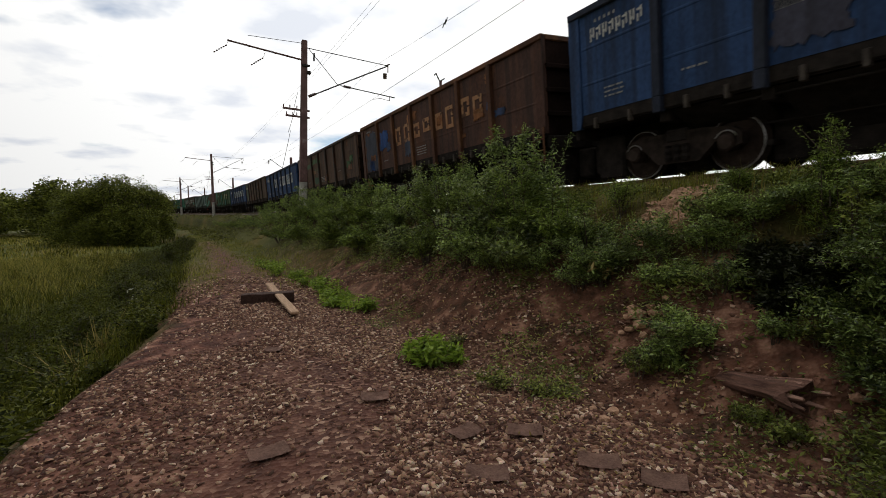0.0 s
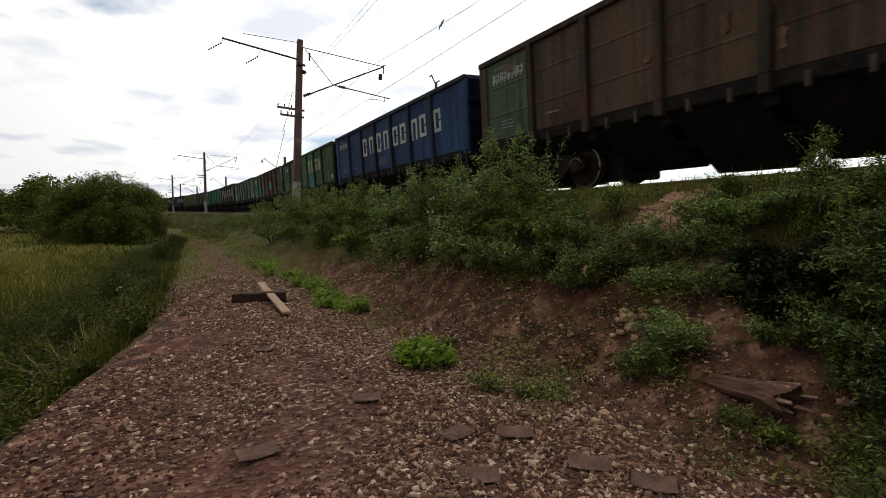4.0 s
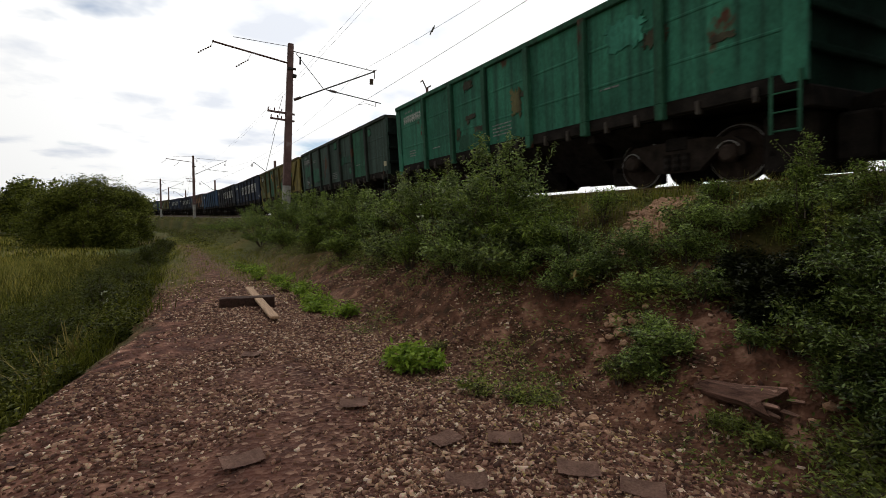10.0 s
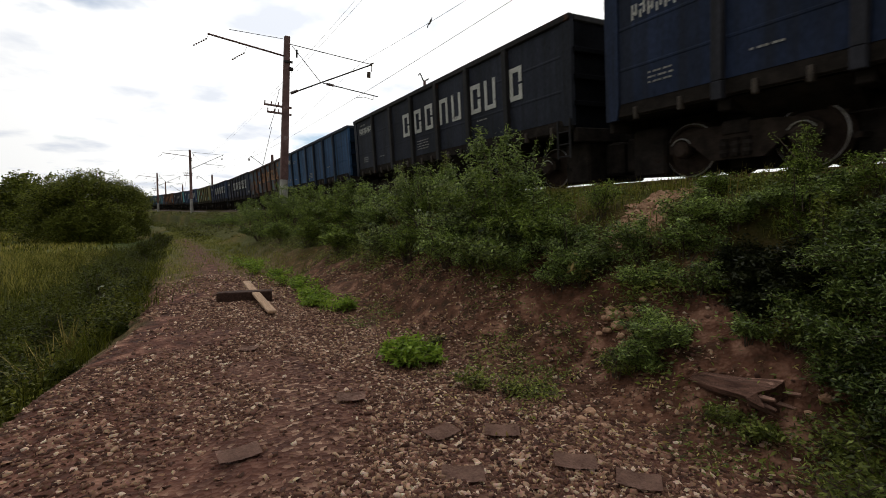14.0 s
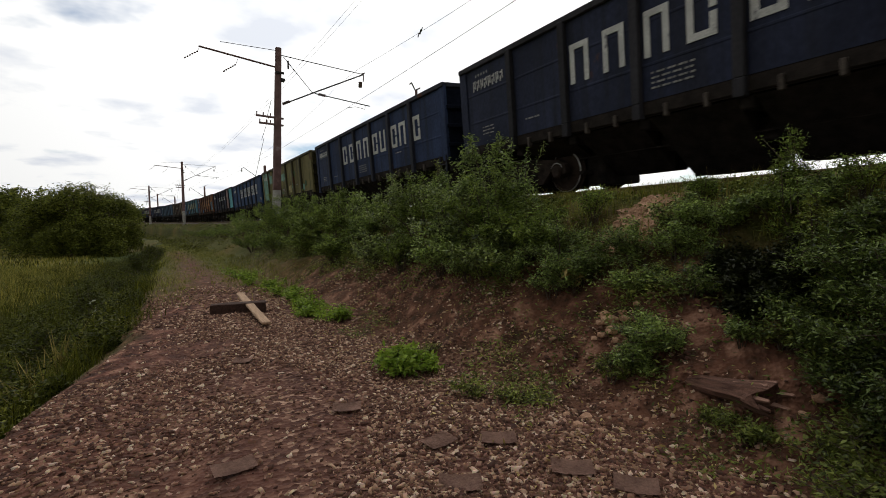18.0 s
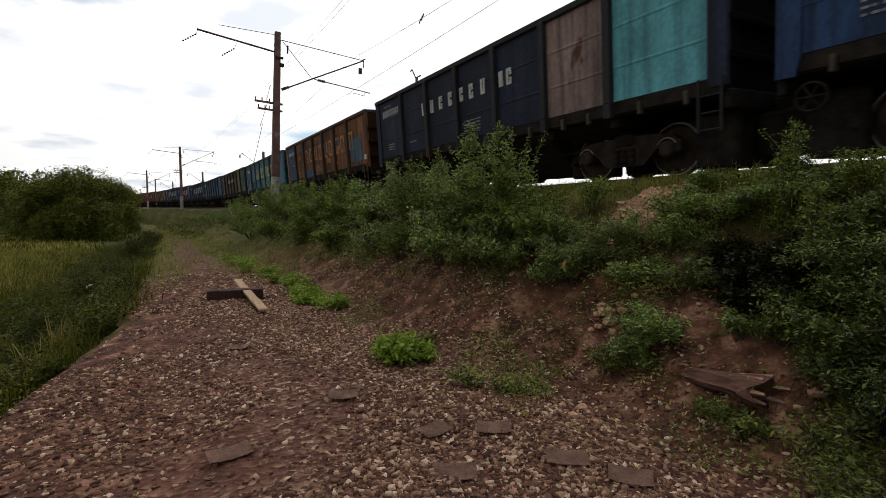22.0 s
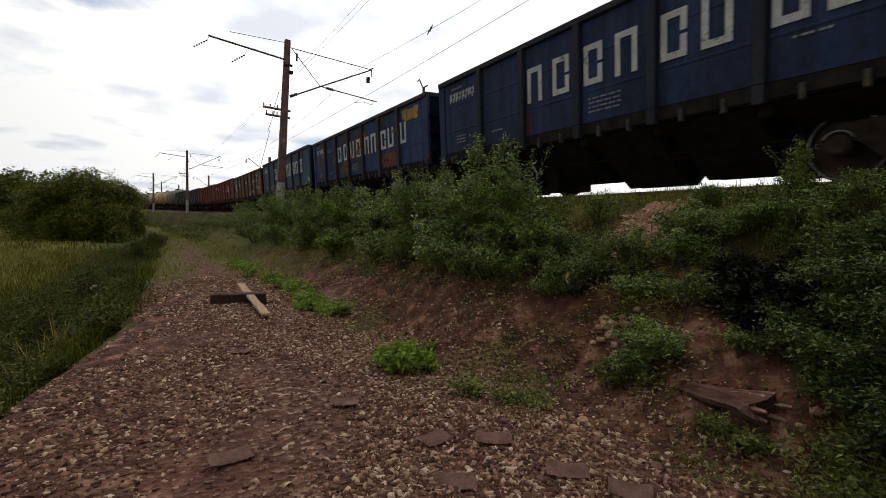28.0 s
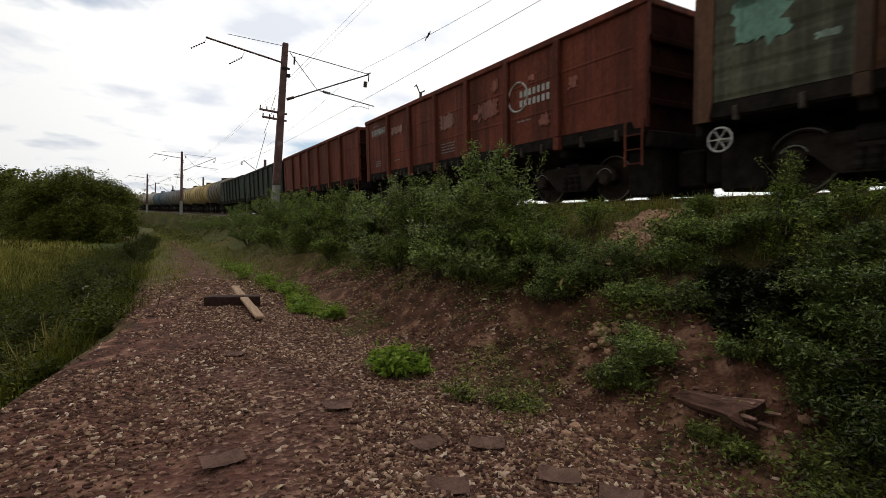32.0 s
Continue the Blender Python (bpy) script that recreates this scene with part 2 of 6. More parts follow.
def ground_material():
    """Gravel, soil, grass roots and ballast by their share in the attribute 'cover'."""
    m = bpy.data.materials.new("ground")
    m.use_nodes = True
    nt = m.node_tree
    n, l = nt.nodes.new, nt.links.new
    bsdf = nt.nodes["Principled BSDF"]
    bsdf.inputs["Roughness"].default_value, bsdf.inputs["Specular IOR Level"].default_value = 0.95, 0.2
    geo, att, sep = n("ShaderNodeNewGeometry"), n("ShaderNodeAttribute"), n("ShaderNodeSeparateColor")
    att.attribute_name = "cover"
    l(att.outputs["Color"], sep.inputs[0])

    def noise_at(sc, detail=5):
        t = n("ShaderNodeTexNoise")
        t.inputs["Scale"].default_value, t.inputs["Detail"].default_value = sc, detail
        l(geo.outputs["Position"], t.inputs["Vector"])
        return t.outputs["Fac"]

    def ramp(v, *stops):
        r = n("ShaderNodeValToRGB")
        for _ in stops[2:]:
            r.color_ramp.elements.new(0.5)
        for e, (p, c) in zip(r.color_ramp.elements, stops):
            e.position, e.color = p, (*c, 1)
        l(v, r.inputs[0])
        return r.outputs[0]

    def mixed(a, b, fac):
        x = n("ShaderNodeMix")
        x.data_type = "RGBA"
        l(a, x.inputs["A"]), l(b, x.inputs["B"]), l(fac, x.inputs["Factor"])
        return x.outputs["Result"]

    vor = n("ShaderNodeTexVoronoi")
    vor.inputs["Scale"].default_value = 26
    l(geo.outputs["Position"], vor.inputs["Vector"])
    grey = n("ShaderNodeSeparateColor")
    l(vor.outputs["Color"], grey.inputs[0])
    gravel = ramp(grey.outputs[0], (0.0, (0.052, 0.022, 0.015)), (0.5, (0.105, 0.048, 0.033)), (0.85, (0.22, 0.116, 0.078)), (1.0, (0.45, 0.29, 0.20)))
    dust = ramp(noise_at(3.0), (0.35, (0.054, 0.021, 0.015)), (0.65, (0.118, 0.047, 0.032)))
    gravel = mixed(gravel, dust, ramp(noise_at(0.9, 6), (0.42, (0.1, 0.1, 0.1)), (0.62, (0.75, 0.75, 0.75))))
    soil = ramp(noise_at(4.0, 8), (0.34, (0.038, 0.015, 0.010)), (0.54, (0.125, 0.049, 0.032)), (0.73, (0.38, 0.20, 0.135)))
    grass = ramp(noise_at(0.09, 5), (0.32, (0.045, 0.062, 0.010)), (0.52, (0.095, 0.10, 0.02)), (0.68, (0.17, 0.125, 0.034)))
    ballast = ramp(grey.outputs[0], (0.0, (0.05, 0.045, 0.04)), (1.0, (0.27, 0.23, 0.19)))
    col = mixed(soil, gravel, sep.outputs[0])
    col = mixed(col, grass, sep.outputs[1])
    col = mixed(col, ballast, sep.outputs[2])
    l(col, bsdf.inputs["Base Color"])
    b = n("ShaderNodeBump")
    b.inputs["Strength"].default_value, b.inputs["Distance"].default_value = 0.9, 0.03
    addn = n("ShaderNodeMath")
    l(vor.outputs["Distance"], addn.inputs[0]), l(noise_at(9.0, 6), addn.inputs[1])
    l(addn.outputs[0], b.inputs["Height"])
    l(b.outputs[0], bsdf.inputs["Normal"])
    return m


GROUND = ground_material()
RAIL_STEEL = surface("rail_steel", (0.10, 0.055, 0.035), (0.19, 0.11, 0.07), 5, 0.6, 0.5)
RAIL_TOP = surface("worn_rail_top", (0.45, 0.45, 0.45), (0.6, 0.6, 0.6), 5, 0.3, 0.9, bump=0)
SLEEPER = surface("creosoted_sleeper", (0.030, 0.016, 0.012), (0.085, 0.045, 0.032), 4, 0.85, stretch=(6, 1, 6), bump=0.6)
PLANK = surface("weathered_plank", (0.26, 0.155, 0.09), (0.54, 0.36, 0.23), 5, 0.75, stretch=(0.6, 9, 9), bump=0.3)
LOG = surface("rotten_wood", (0.045, 0.02, 0.014), (0.24, 0.125, 0.088), 5, 0.9, stretch=(0.5, 6, 6), bump=0.9)
SPLIT_WOOD = surface("split_wood", (0.24, 0.12, 0.085), (0.46, 0.28, 0.21), 6, 0.9, stretch=(0.5, 6, 6), bump=0.5)
PAD = surface("worn_rubber_pad", (0.15, 0.080, 0.058), (0.34, 0.20, 0.15), 5, 0.8, bump=0.4)
ROCK = surface("bank_rock", (0.24, 0.12, 0.07), (0.62, 0.39, 0.25), 4, 0.9, bump=0.8, space="World")
POLE_STEEL = surface("pole_paint", (0.10, 0.055, 0.05), (0.21, 0.125, 0.115), 2, 0.7, spot=(0.25, 0.19, 0.18), spot_at=0.62)
CONCRETE = surface("pole_concrete", (0.28, 0.26, 0.24), (0.5, 0.48, 0.45), 3, 0.9)
CABLE = surface("cable", (0.03, 0.03, 0.03), (0.07, 0.065, 0.06), 5, 0.5, 0.6, bump=0)
IRON = surface("dark_iron", (0.02, 0.018, 0.017), (0.05, 0.042, 0.037), 5, 0.6, 0.3)
PORCELAIN = surface("brown_insulator", (0.06, 0.03, 0.025), (0.12, 0.07, 0.06), 5, 0.25, bump=0)
UNDER = surface("underframe_grime", (0.014, 0.0122, 0.011), (0.038, 0.031, 0.027), 4, 0.95, 0.0, spot=(0.028, 0.018, 0.013), spot_at=0.66, shine=0.04)
WHEEL_FACE = surface("wheel_disc", (0.022, 0.016, 0.013), (0.060, 0.042, 0.033), 6, 0.85, 0.0, shine=0.08)
BOGIE = surface("bogie_casting", (0.015, 0.012, 0.010), (0.050, 0.037, 0.030), 5, 0.9, 0.0, spot=(0.05, 0.034, 0.026), spot_at=0.66, shine=0.06)
LATCH = surface("dusty_latch", (0.045, 0.037, 0.031), (0.11, 0.092, 0.078), 6, 0.85, shine=0.1)
WHEEL_RIM = surface("worn_wheel_rim", (0.32, 0.30, 0.29), (0.55, 0.53, 0.51), 9, 0.4, 0.5, bump=0)
BARK = surface("bark", (0.05, 0.035, 0.025), (0.13, 0.10, 0.075), 6, 0.9, stretch=(1, 1, 0.3), bump=0.8)
LEAF_BUSH = leaf_material("bush_leaf", (0.018, 0.032, 0.006), (0.38, 0.50, 0.11), 0.3, 0.4)
LEAF_FEATHER = leaf_material("feathery_leaf", (0.020, 0.036, 0.005), (0.33, 0.43, 0.075), 0.35, 0.2)
LEAF_COOL = leaf_material("grey_green_leaf", (0.016, 0.028, 0.007), (0.33, 0.41, 0.10), 0.25, 0.4)
LEAF_WEED = leaf_material("weed_leaf", (0.034, 0.046, 0.007), (0.30, 0.34, 0.065), 0.35, 0.25)
# a darkened bush leaf: shade put into the colour at the bank's near end
LEAF_SHADE = leaf_material("shaded_bush_leaf", (0.012, 0.020, 0.004), (0.20, 0.27, 0.055), 0.25, 0.3)
LEAF_VERGE = leaf_material("verge_leaf", (0.008, 0.012, 0.0012), (0.105, 0.118, 0.014), 0.25, 0.05)
LEAF_VERGE_PALE = leaf_material("pale_verge_leaf", (0.020, 0.026, 0.003), (0.19, 0.195, 0.030), 0.3, 0.08)
LEAF_BRIGHT = leaf_material("young_leaf", (0.11, 0.18, 0.02), (0.33, 0.45, 0.055), 0.35)
# leaf green taken almost to black, standing for shade in the bank's hollow
LEAF_HOLLOW_SHADE = leaf_material("hollow_shade_leaf", (0.008, 0.010, 0.003), (0.028, 0.032, 0.007), 0.1)
LEAF_YELLOW = leaf_material("yellowed_leaf", (0.26, 0.19, 0.06), (0.60, 0.47, 0.20))
LEAF_PALE = leaf_material("whitish_leaf", (0.35, 0.38, 0.26), (0.75, 0.76, 0.62), 0.3)
LEAF_TREE = leaf_material("tree_leaf", (0.024, 0.034, 0.005), (0.23, 0.25, 0.042), 0.3, 0.05)
BLADE = leaf_material("grass_blade", (0.016, 0.021, 0.002), (0.14, 0.145, 0.018), 0.25, 0.03)
BLADE_MEADOW = leaf_material("meadow_blade", (0.14, 0.145, 0.025), (0.37, 0.31, 0.068), 0.35)
BLADE_CREST = leaf_material("crest_grass_blade", (0.08, 0.09, 0.014), (0.32, 0.31, 0.06), 0.35)
BLADE_DRY = leaf_material("dry_grass_blade", (0.11, 0.095, 0.02), (0.34, 0.26, 0.08), 0.3)


# ---- meshes ----
def part(name, bm, material, parent=None, label="", smooth=False):
    """Links a bmesh as one mesh object under a thing or a part."""
    me = bpy.data.meshes.new(name)
    if smooth:
        for fc in bm.faces:
            fc.smooth = True
    bm.to_mesh(me)
    bm.free()
    for m in material if isinstance(material, list) else [material]:
        me.materials.append(m)
    ob = new(name, me)
    if parent:
        ob.parent = parent
    return tagged(ob, label)


def again(ob, name, m=None, material=None, parent=None):
    """Another object on the same mesh; with another material it gets its own copy of the mesh."""
    me = ob.data
    if material:
        me = me.copy()
        me.materials.clear()
        me.materials.append(material)
    o = new(name, me)
    o.parent = parent or ob.parent
    if m is not None:
        o.matrix_basis = m
    return o


def box(bm, x0, x1, y0, y1, z0, z1, bevel=0.0, mat=0):
    r = bmesh.ops.create_cube(bm, size=1, matrix=Matrix.Translation(((x0 + x1) / 2, (y0 + y1) / 2, (z0 + z1) / 2)) @ Matrix.Diagonal((x1 - x0, y1 - y0, z1 - z0, 1)))
    if mat:
        for fc in {fc for v in r["verts"] for fc in v.link_faces}:
            fc.material_index = mat
    if bevel:
        bmesh.ops.bevel(bm, geom=list({e for v in r["verts"] for e in v.link_edges}), offset=bevel, segments=1, affect="EDGES")
    return bm


def tube(bm, a, b, r0, r1=None, seg=8):
    a, b = Vector(a), Vector(b)
    d = b - a
    m = Matrix.Translation((a + b) / 2) @ d.to_track_quat("Z", "Y").to_matrix().to_4x4()
    bmesh.ops.create_cone(bm, cap_ends=True, segments=seg, radius1=r0, radius2=r0 if r1 is None else r1, depth=d.length, matrix=m)
    return bm


def lathe(bm, profile, seg=28, axis="Y", mats=None):
    """Turns (radius, along) pairs about an axis; mats gives a material index for each band."""
    rings = []
    for r, h in profile:
        ring = []
        for i in range(seg):
            a = 2 * math.pi * i / seg
            c, s = r * math.cos(a), r * math.sin(a)
            ring.append(bm.verts.new({"Y": (c, h, s), "X": (h, c, s), "Z": (c, s, h)}[axis]))
        rings.append(ring)
    for k in range(len(rings) - 1):
        for i in range(seg):
            f = bm.faces.new((rings[k][i], rings[k][(i + 1) % seg], rings[k + 1][(i + 1) % seg], rings[k + 1][i]))
            if mats:
                f.material_index = mats[k]
    bm.faces.new(rings[0])
    bm.faces.new(list(reversed(rings[-1])))
    bmesh.ops.recalc_face_normals(bm, faces=bm.faces)
    return bm


def fast_mesh(name, verts, faces, material, smooth=False):
    """A mesh from arrays: verts n x 3, faces m x k."""
    me = bpy.data.meshes.new(name)
    k = faces.shape[1]
    me.vertices.add(len(verts))
    me.vertices.foreach_set("co", np.ascontiguousarray(verts, dtype=np.float32).ravel())
    me.loops.add(faces.size)
    me.loops.foreach_set("vertex_index", np.ascontiguousarray(faces, dtype=np.int32).ravel())
    me.polygons.add(len(faces))
    me.polygons.foreach_set("loop_start", np.arange(0, faces.size, k, dtype=np.int32))
    if smooth:
        me.polygons.foreach_set("use_smooth", np.ones(len(faces), dtype=bool))
    me.update(calc_edges=True)
    me.validate()
    me.materials.append(material)
    return me


def thing(name, label, category, m=None, group=""):
    e = new(name)
    e.empty_display_size = 0.2
    if m is not None:
        e.matrix_world = m
    return tagged(e, label, category, group)


# ---- the ground ----
def fbm(x, y, z, octaves=3):
    v, a = 0.0, 1.0
    for i in range(octaves):
        v += a * noise.noise((x, y, z + 7.3 * i))
        x, y, a = x * 2.1, y * 2.1, a * 0.5
    return v


def edge_u(y):
    """Where the gravel road ends on the meadow side."""
    return float(np.interp(y, [-8, 4, 5.3, 6.5, 8.6, 19, 40, 90], [10.5, 10.3, 10.12, 9.85, 9.4, 9.05, 8.4, 8.0]))


def toe_u(y):
    """Where the bank meets the road."""
    return float(np.interp(y, [-6, 1.2, 2.4, 3.3, 6.4, 12, 30, 80], [5.75, 5.85, 6.05, 6.08, 6.5, 6.35, 6.1, 5.6]))


def gravel_u(y):
    """Where the loose stone begins; bare soil lies between it and the bank."""
    return toe_u(y) + float(np.interp(y, [1.0, 2.0, 3.2, 4.2], [0.6, 0.4, 0.12, 0.0]))


def height(y, u):
    """The ground's height beside the track at the place y along it."""
    top = float(rail_z(y))
    road = -0.0013 * max(0, min(y, 300))
    e, t = edge_u(y), toe_u(y)
    if u < -3.4:
        z = top - 0.5 - 1.5 * min(1, (-3.4 - u) / 3.0)
        return z + 0.1 * fbm(u * 0.3, y * 0.3, 3)
    if u < 2.35:
        return top - 0.26 - (0.28 if u < -2.4 else 0.0)
    if u < t:
        knots = [2.35, 2.75, 3.3, 3.75, 4.35, t - 1.15, t - 0.55, t]
        zs = [top - 0.30, top - 0.37, top - 0.42, top - 0.60, top - 1.30, 0.62 + road, 0.22 + road, road]
        z = float(np.interp(u, knots, zs))
        w = min(1, max(0, (u - 3.0) / 0.8)) * min(1, (t - u) / 0.5)
        hollow = 0.55 * math.exp(-((y - 2.35) / 0.5) ** 2 - ((u - 4.2) / 0.28) ** 2)
        z -= hollow
        rib = 0.13 * (abs(noise.noise((y * 1.7, u * 0.5, 8))) - 0.2) * min(1, max(0, (u - 4.2) / 0.5))
        return z + w * (0.20 * fbm(u * 0.9, y * 0.7, 1.5, 4) + 0.06 * noise.noise((u * 5, y * 5, 2)) + rib)
    if u < e:
        w = min(1, (e - u) / 0.6)
        hump = 0.05 * math.sin((u - t) / (e - t) * math.pi)
        ruts = -0.035 * (math.exp(-((u - 7.4) / 0.28) ** 2) + math.exp(-((u - 9.0) / 0.28) ** 2))
        return road + w * (hump + ruts) + 0.035 * fbm(u * 0.7, y * 0.7, 5) - 0.05 * (1 - w)
    d = u - e
    z = road - 0.05 - np.interp(d, [0, 0.5, 1.5, 3.5, 60], [0, 0.30, 1.10, 1.35, 1.2])
    return float(z) + min(1, d) * 0.10 * fbm(u * 0.25, y * 0.25, 9)


def steps(near0, near1, step, far0, far1, grow):
    mid = list(np.arange(near0, near1 + 1e-6, step))
    out, d = [mid[-1]], step
    while out[-1] < far1:
        d *= grow
        out.append(out[-1] + d)
    low, d = [mid[0]], step
    while low[-1] > far0:
        d *= grow
        low.append(low[-1] - d)
    return np.array(low[:0:-1] + mid + out[1:])


def centre(y, u):
    """x of the line of the track, which fades into a straight line far to its sides."""
    fade = float(np.interp(abs(u), [0, 80, 500], [1, 1, 0]))
    return 9.047 + (float(np.interp(y, _y, _x)) - 9.047) * fade


def place(y, u):
    return Vector((centre(y, u) - u, y, height(y, u)))


def build_ground():
    us = steps(2.3, 11.3, 0.11, -2600, 2600, 1.16)
    ys = steps(-3, 15, 0.12, -2600, 2600, 1.07)
    verts = np.array([place(y, u) for y in ys for u in us])
    cover = np.zeros((len(verts), 4), dtype=np.float32)
    cover[:, 3] = 1
    i = 0
    for y in ys:
        t, e = toe_u(y), edge_u(y)
        for u in us:
            w = 0.25 * fbm(u * 0.8, y * 0.8, 11)
            path = min(1, abs(u - 7.9) / 0.9)
            bare = float(np.interp(y, [0, 11, 15, 26], [1, 1, 0.5, 0.1]))
            cover[i, 0] = np.interp(u + w, [gravel_u(y) - 0.5, gravel_u(y) + 0.3, e - 2.2, e - 0.6, e + 0.4], [0, 1, 1, 0.15, 0])
            green = np.interp(u + w, [e - 0.05, e + 0.9], [0, 1]) if u > t else np.interp(u + w, [2.5, 2.8, 3.6, 4.6], [0, 0.9, 0.8, 0.1])
            if u < -3:
                green = 1
            cover[i, 1] = max(green, (1 - bare) * np.interp(u, [2.6, 3.2], [0, 1]) * (path if y < 40 else 1))
            cover[i, 2] = np.interp(u, [-3.2, -2.6, 2.4, 2.75], [0, 1, 1, 0])
            i += 1
    nu = len(us)
    a = np.arange(len(ys) - 1)[:, None] * nu + np.arange(nu - 1)[None]
    faces = np.stack([a, a + nu, a + nu + 1, a + 1], -1).reshape(-1, 4)
    me = fast_mesh("ground", verts, faces, GROUND, True)
    at = me.attributes.new("cover", "FLOAT_COLOR", "POINT")
    at.data.foreach_set("color", cover.ravel())
    return tagged(new("ground", me), "brown gravel road below a grassy railway bank beside a meadow", "ground", kind="structure")


ground = build_ground()


def sweep(name, section, s0, s1, step, offset, mats, parent, split=None):
    """A profile (across, up) drawn along the track at an offset from its centre."""
    bm = bmesh.new()
    prev = None
    for s in np.arange(s0, s1 + 0.01, step):
        x, y, z, th = on_track(s)
        ring = []
        for a, h in section:
            l, hh = (offset + a) * math.cos(CANT) + h * math.sin(CANT), h * math.cos(CANT) - (offset + a) * math.sin(CANT)
            ring.append(bm.verts.new((x - l * math.cos(th), y - l * math.sin(th), z + hh)))
        if prev:
            k = len(ring)
            for i in range(k):
                f = bm.faces.new((prev[i], prev[(i + 1) % k], ring[(i + 1) % k], ring[i]))
                if split is not None and i in split:
                    f.material_index = 1
        prev = ring
    bmesh.ops.recalc_face_normals(bm, faces=bm.faces)
    return part(name, bm, mats, parent)


def build_track():
    e = tagged(new("railway_track"), "steel rails on dark sleepers in grey ballast", "track", kind="structure")
    rail = [(-0.075, -0.18), (0.075, -0.18), (0.07, -0.165), (0.012, -0.145), (0.012, -0.045), (0.036, -0.03), (0.036, 0), (-0.036, 0), (-0.036, -0.03), (-0.012, -0.045), (-0.012, -0.145), (-0.07, -0.165)]
    for off in (-0.796, 0.796):
        sweep("rail", rail, -440, 460, 4, off, [RAIL_STEEL, RAIL_TOP], e, {6})
    bm = box(bmesh.new(), -0.125, 0.125, -1.37, 1.37, -0.33, -0.185, 0.012)
    first = part("sleeper", bm, SLEEPER, e)
    for k, s in enumerate(np.arange(-14, 60, 0.55)):
        x, y, z, th = on_track(s)
        m = Matrix.Translation((x, y, z)) @ Matrix.Rotation(th - math.pi / 2, 4, "Z") @ Matrix.Rotation(CANT, 4, "X")
        if k == 0:
            first.matrix_basis = m
        else:
            again(first, "sleeper", m)


build_track()


# ---- the train ----
HALF, TOP, SIDE = 6.52, 3.57, 1.50
POSTS = [-HALF, -4.345, -2.61, -0.87, 0.87, 2.61, 4.345, HALF]
_paints = {}


def paint(c, rust=0.3, tone=0.75):
    """Old wagon paint: base colour, sun-bleached and grimy, with patches of rust."""
    key = (c, rust, tone)
    if key not in _paints:
        dark = tuple(v * tone * 1.0 for v in c)
        m = surface("wagon_paint", dark, tuple(v * 1.7 for v in c), 0.8, 0.75, 0.0, 0.12, spot=(0.095, 0.043, 0.026), spot_at=0.70 - 0.24 * rust, spot_scale=1.1,
                    stretch=(1.0, 1.0, 0.6), fine=22, shine=0.12, streak=tuple(0.35 * v + 0.012 for v in c))
        _paints[key] = m
    return _paints[key]


def panel_mesh(w, ribbed):
    """A steel side panel, 1 m wide about its middle, pressed outwards, with two ribs or none."""
    bm = bmesh.new()
    z0, z1 = 1.44, TOP - 0.13
    cols = [(-w / 2 + 0.05, 0.0), (-w / 2 + 0.11, -0.018), (w / 2 - 0.11, -0.018), (w / 2 - 0.05, 0.0)]
    zs = [(z0, 0.0)]
    if ribbed:
        for k in range(5):
            zc = z0 + (z1 - z0) * (k + 0.5) / 5
            zs += [(zc - 0.16, 0.0), (zc - 0.10, -0.014), (zc + 0.10, -0.014), (zc + 0.16, 0.0)]
    else:
        zs += [(z0 + 0.04, 0.0), (2.02, 0.0), (2.035, -0.008), (2.065, -0.008), (2.08, 0.0), (2.74, 0.0), (2.755, -0.008), (2.785, -0.008), (2.80, 0.0)]
    zs.append((z1, 0.0))
    grid = [[bm.verts.new((x, d + e * (1 if 0 < i < 3 else 0), z)) for i, (x, d) in enumerate(cols)] for z, e in zs]
    back = [[bm.verts.new((x, 0.03, z)) for x in (cols[0][0], cols[-1][0])] for z in (z0, z1)]
    for r0, r1 in zip(grid, grid[1:]):
        for i in range(3):
            bm.faces.new((r0[i], r0[i + 1], r1[i + 1], r1[i]))
    bm.faces.new((back[0][0], back[1][0], back[1][1], back[0][1]))
    return bm


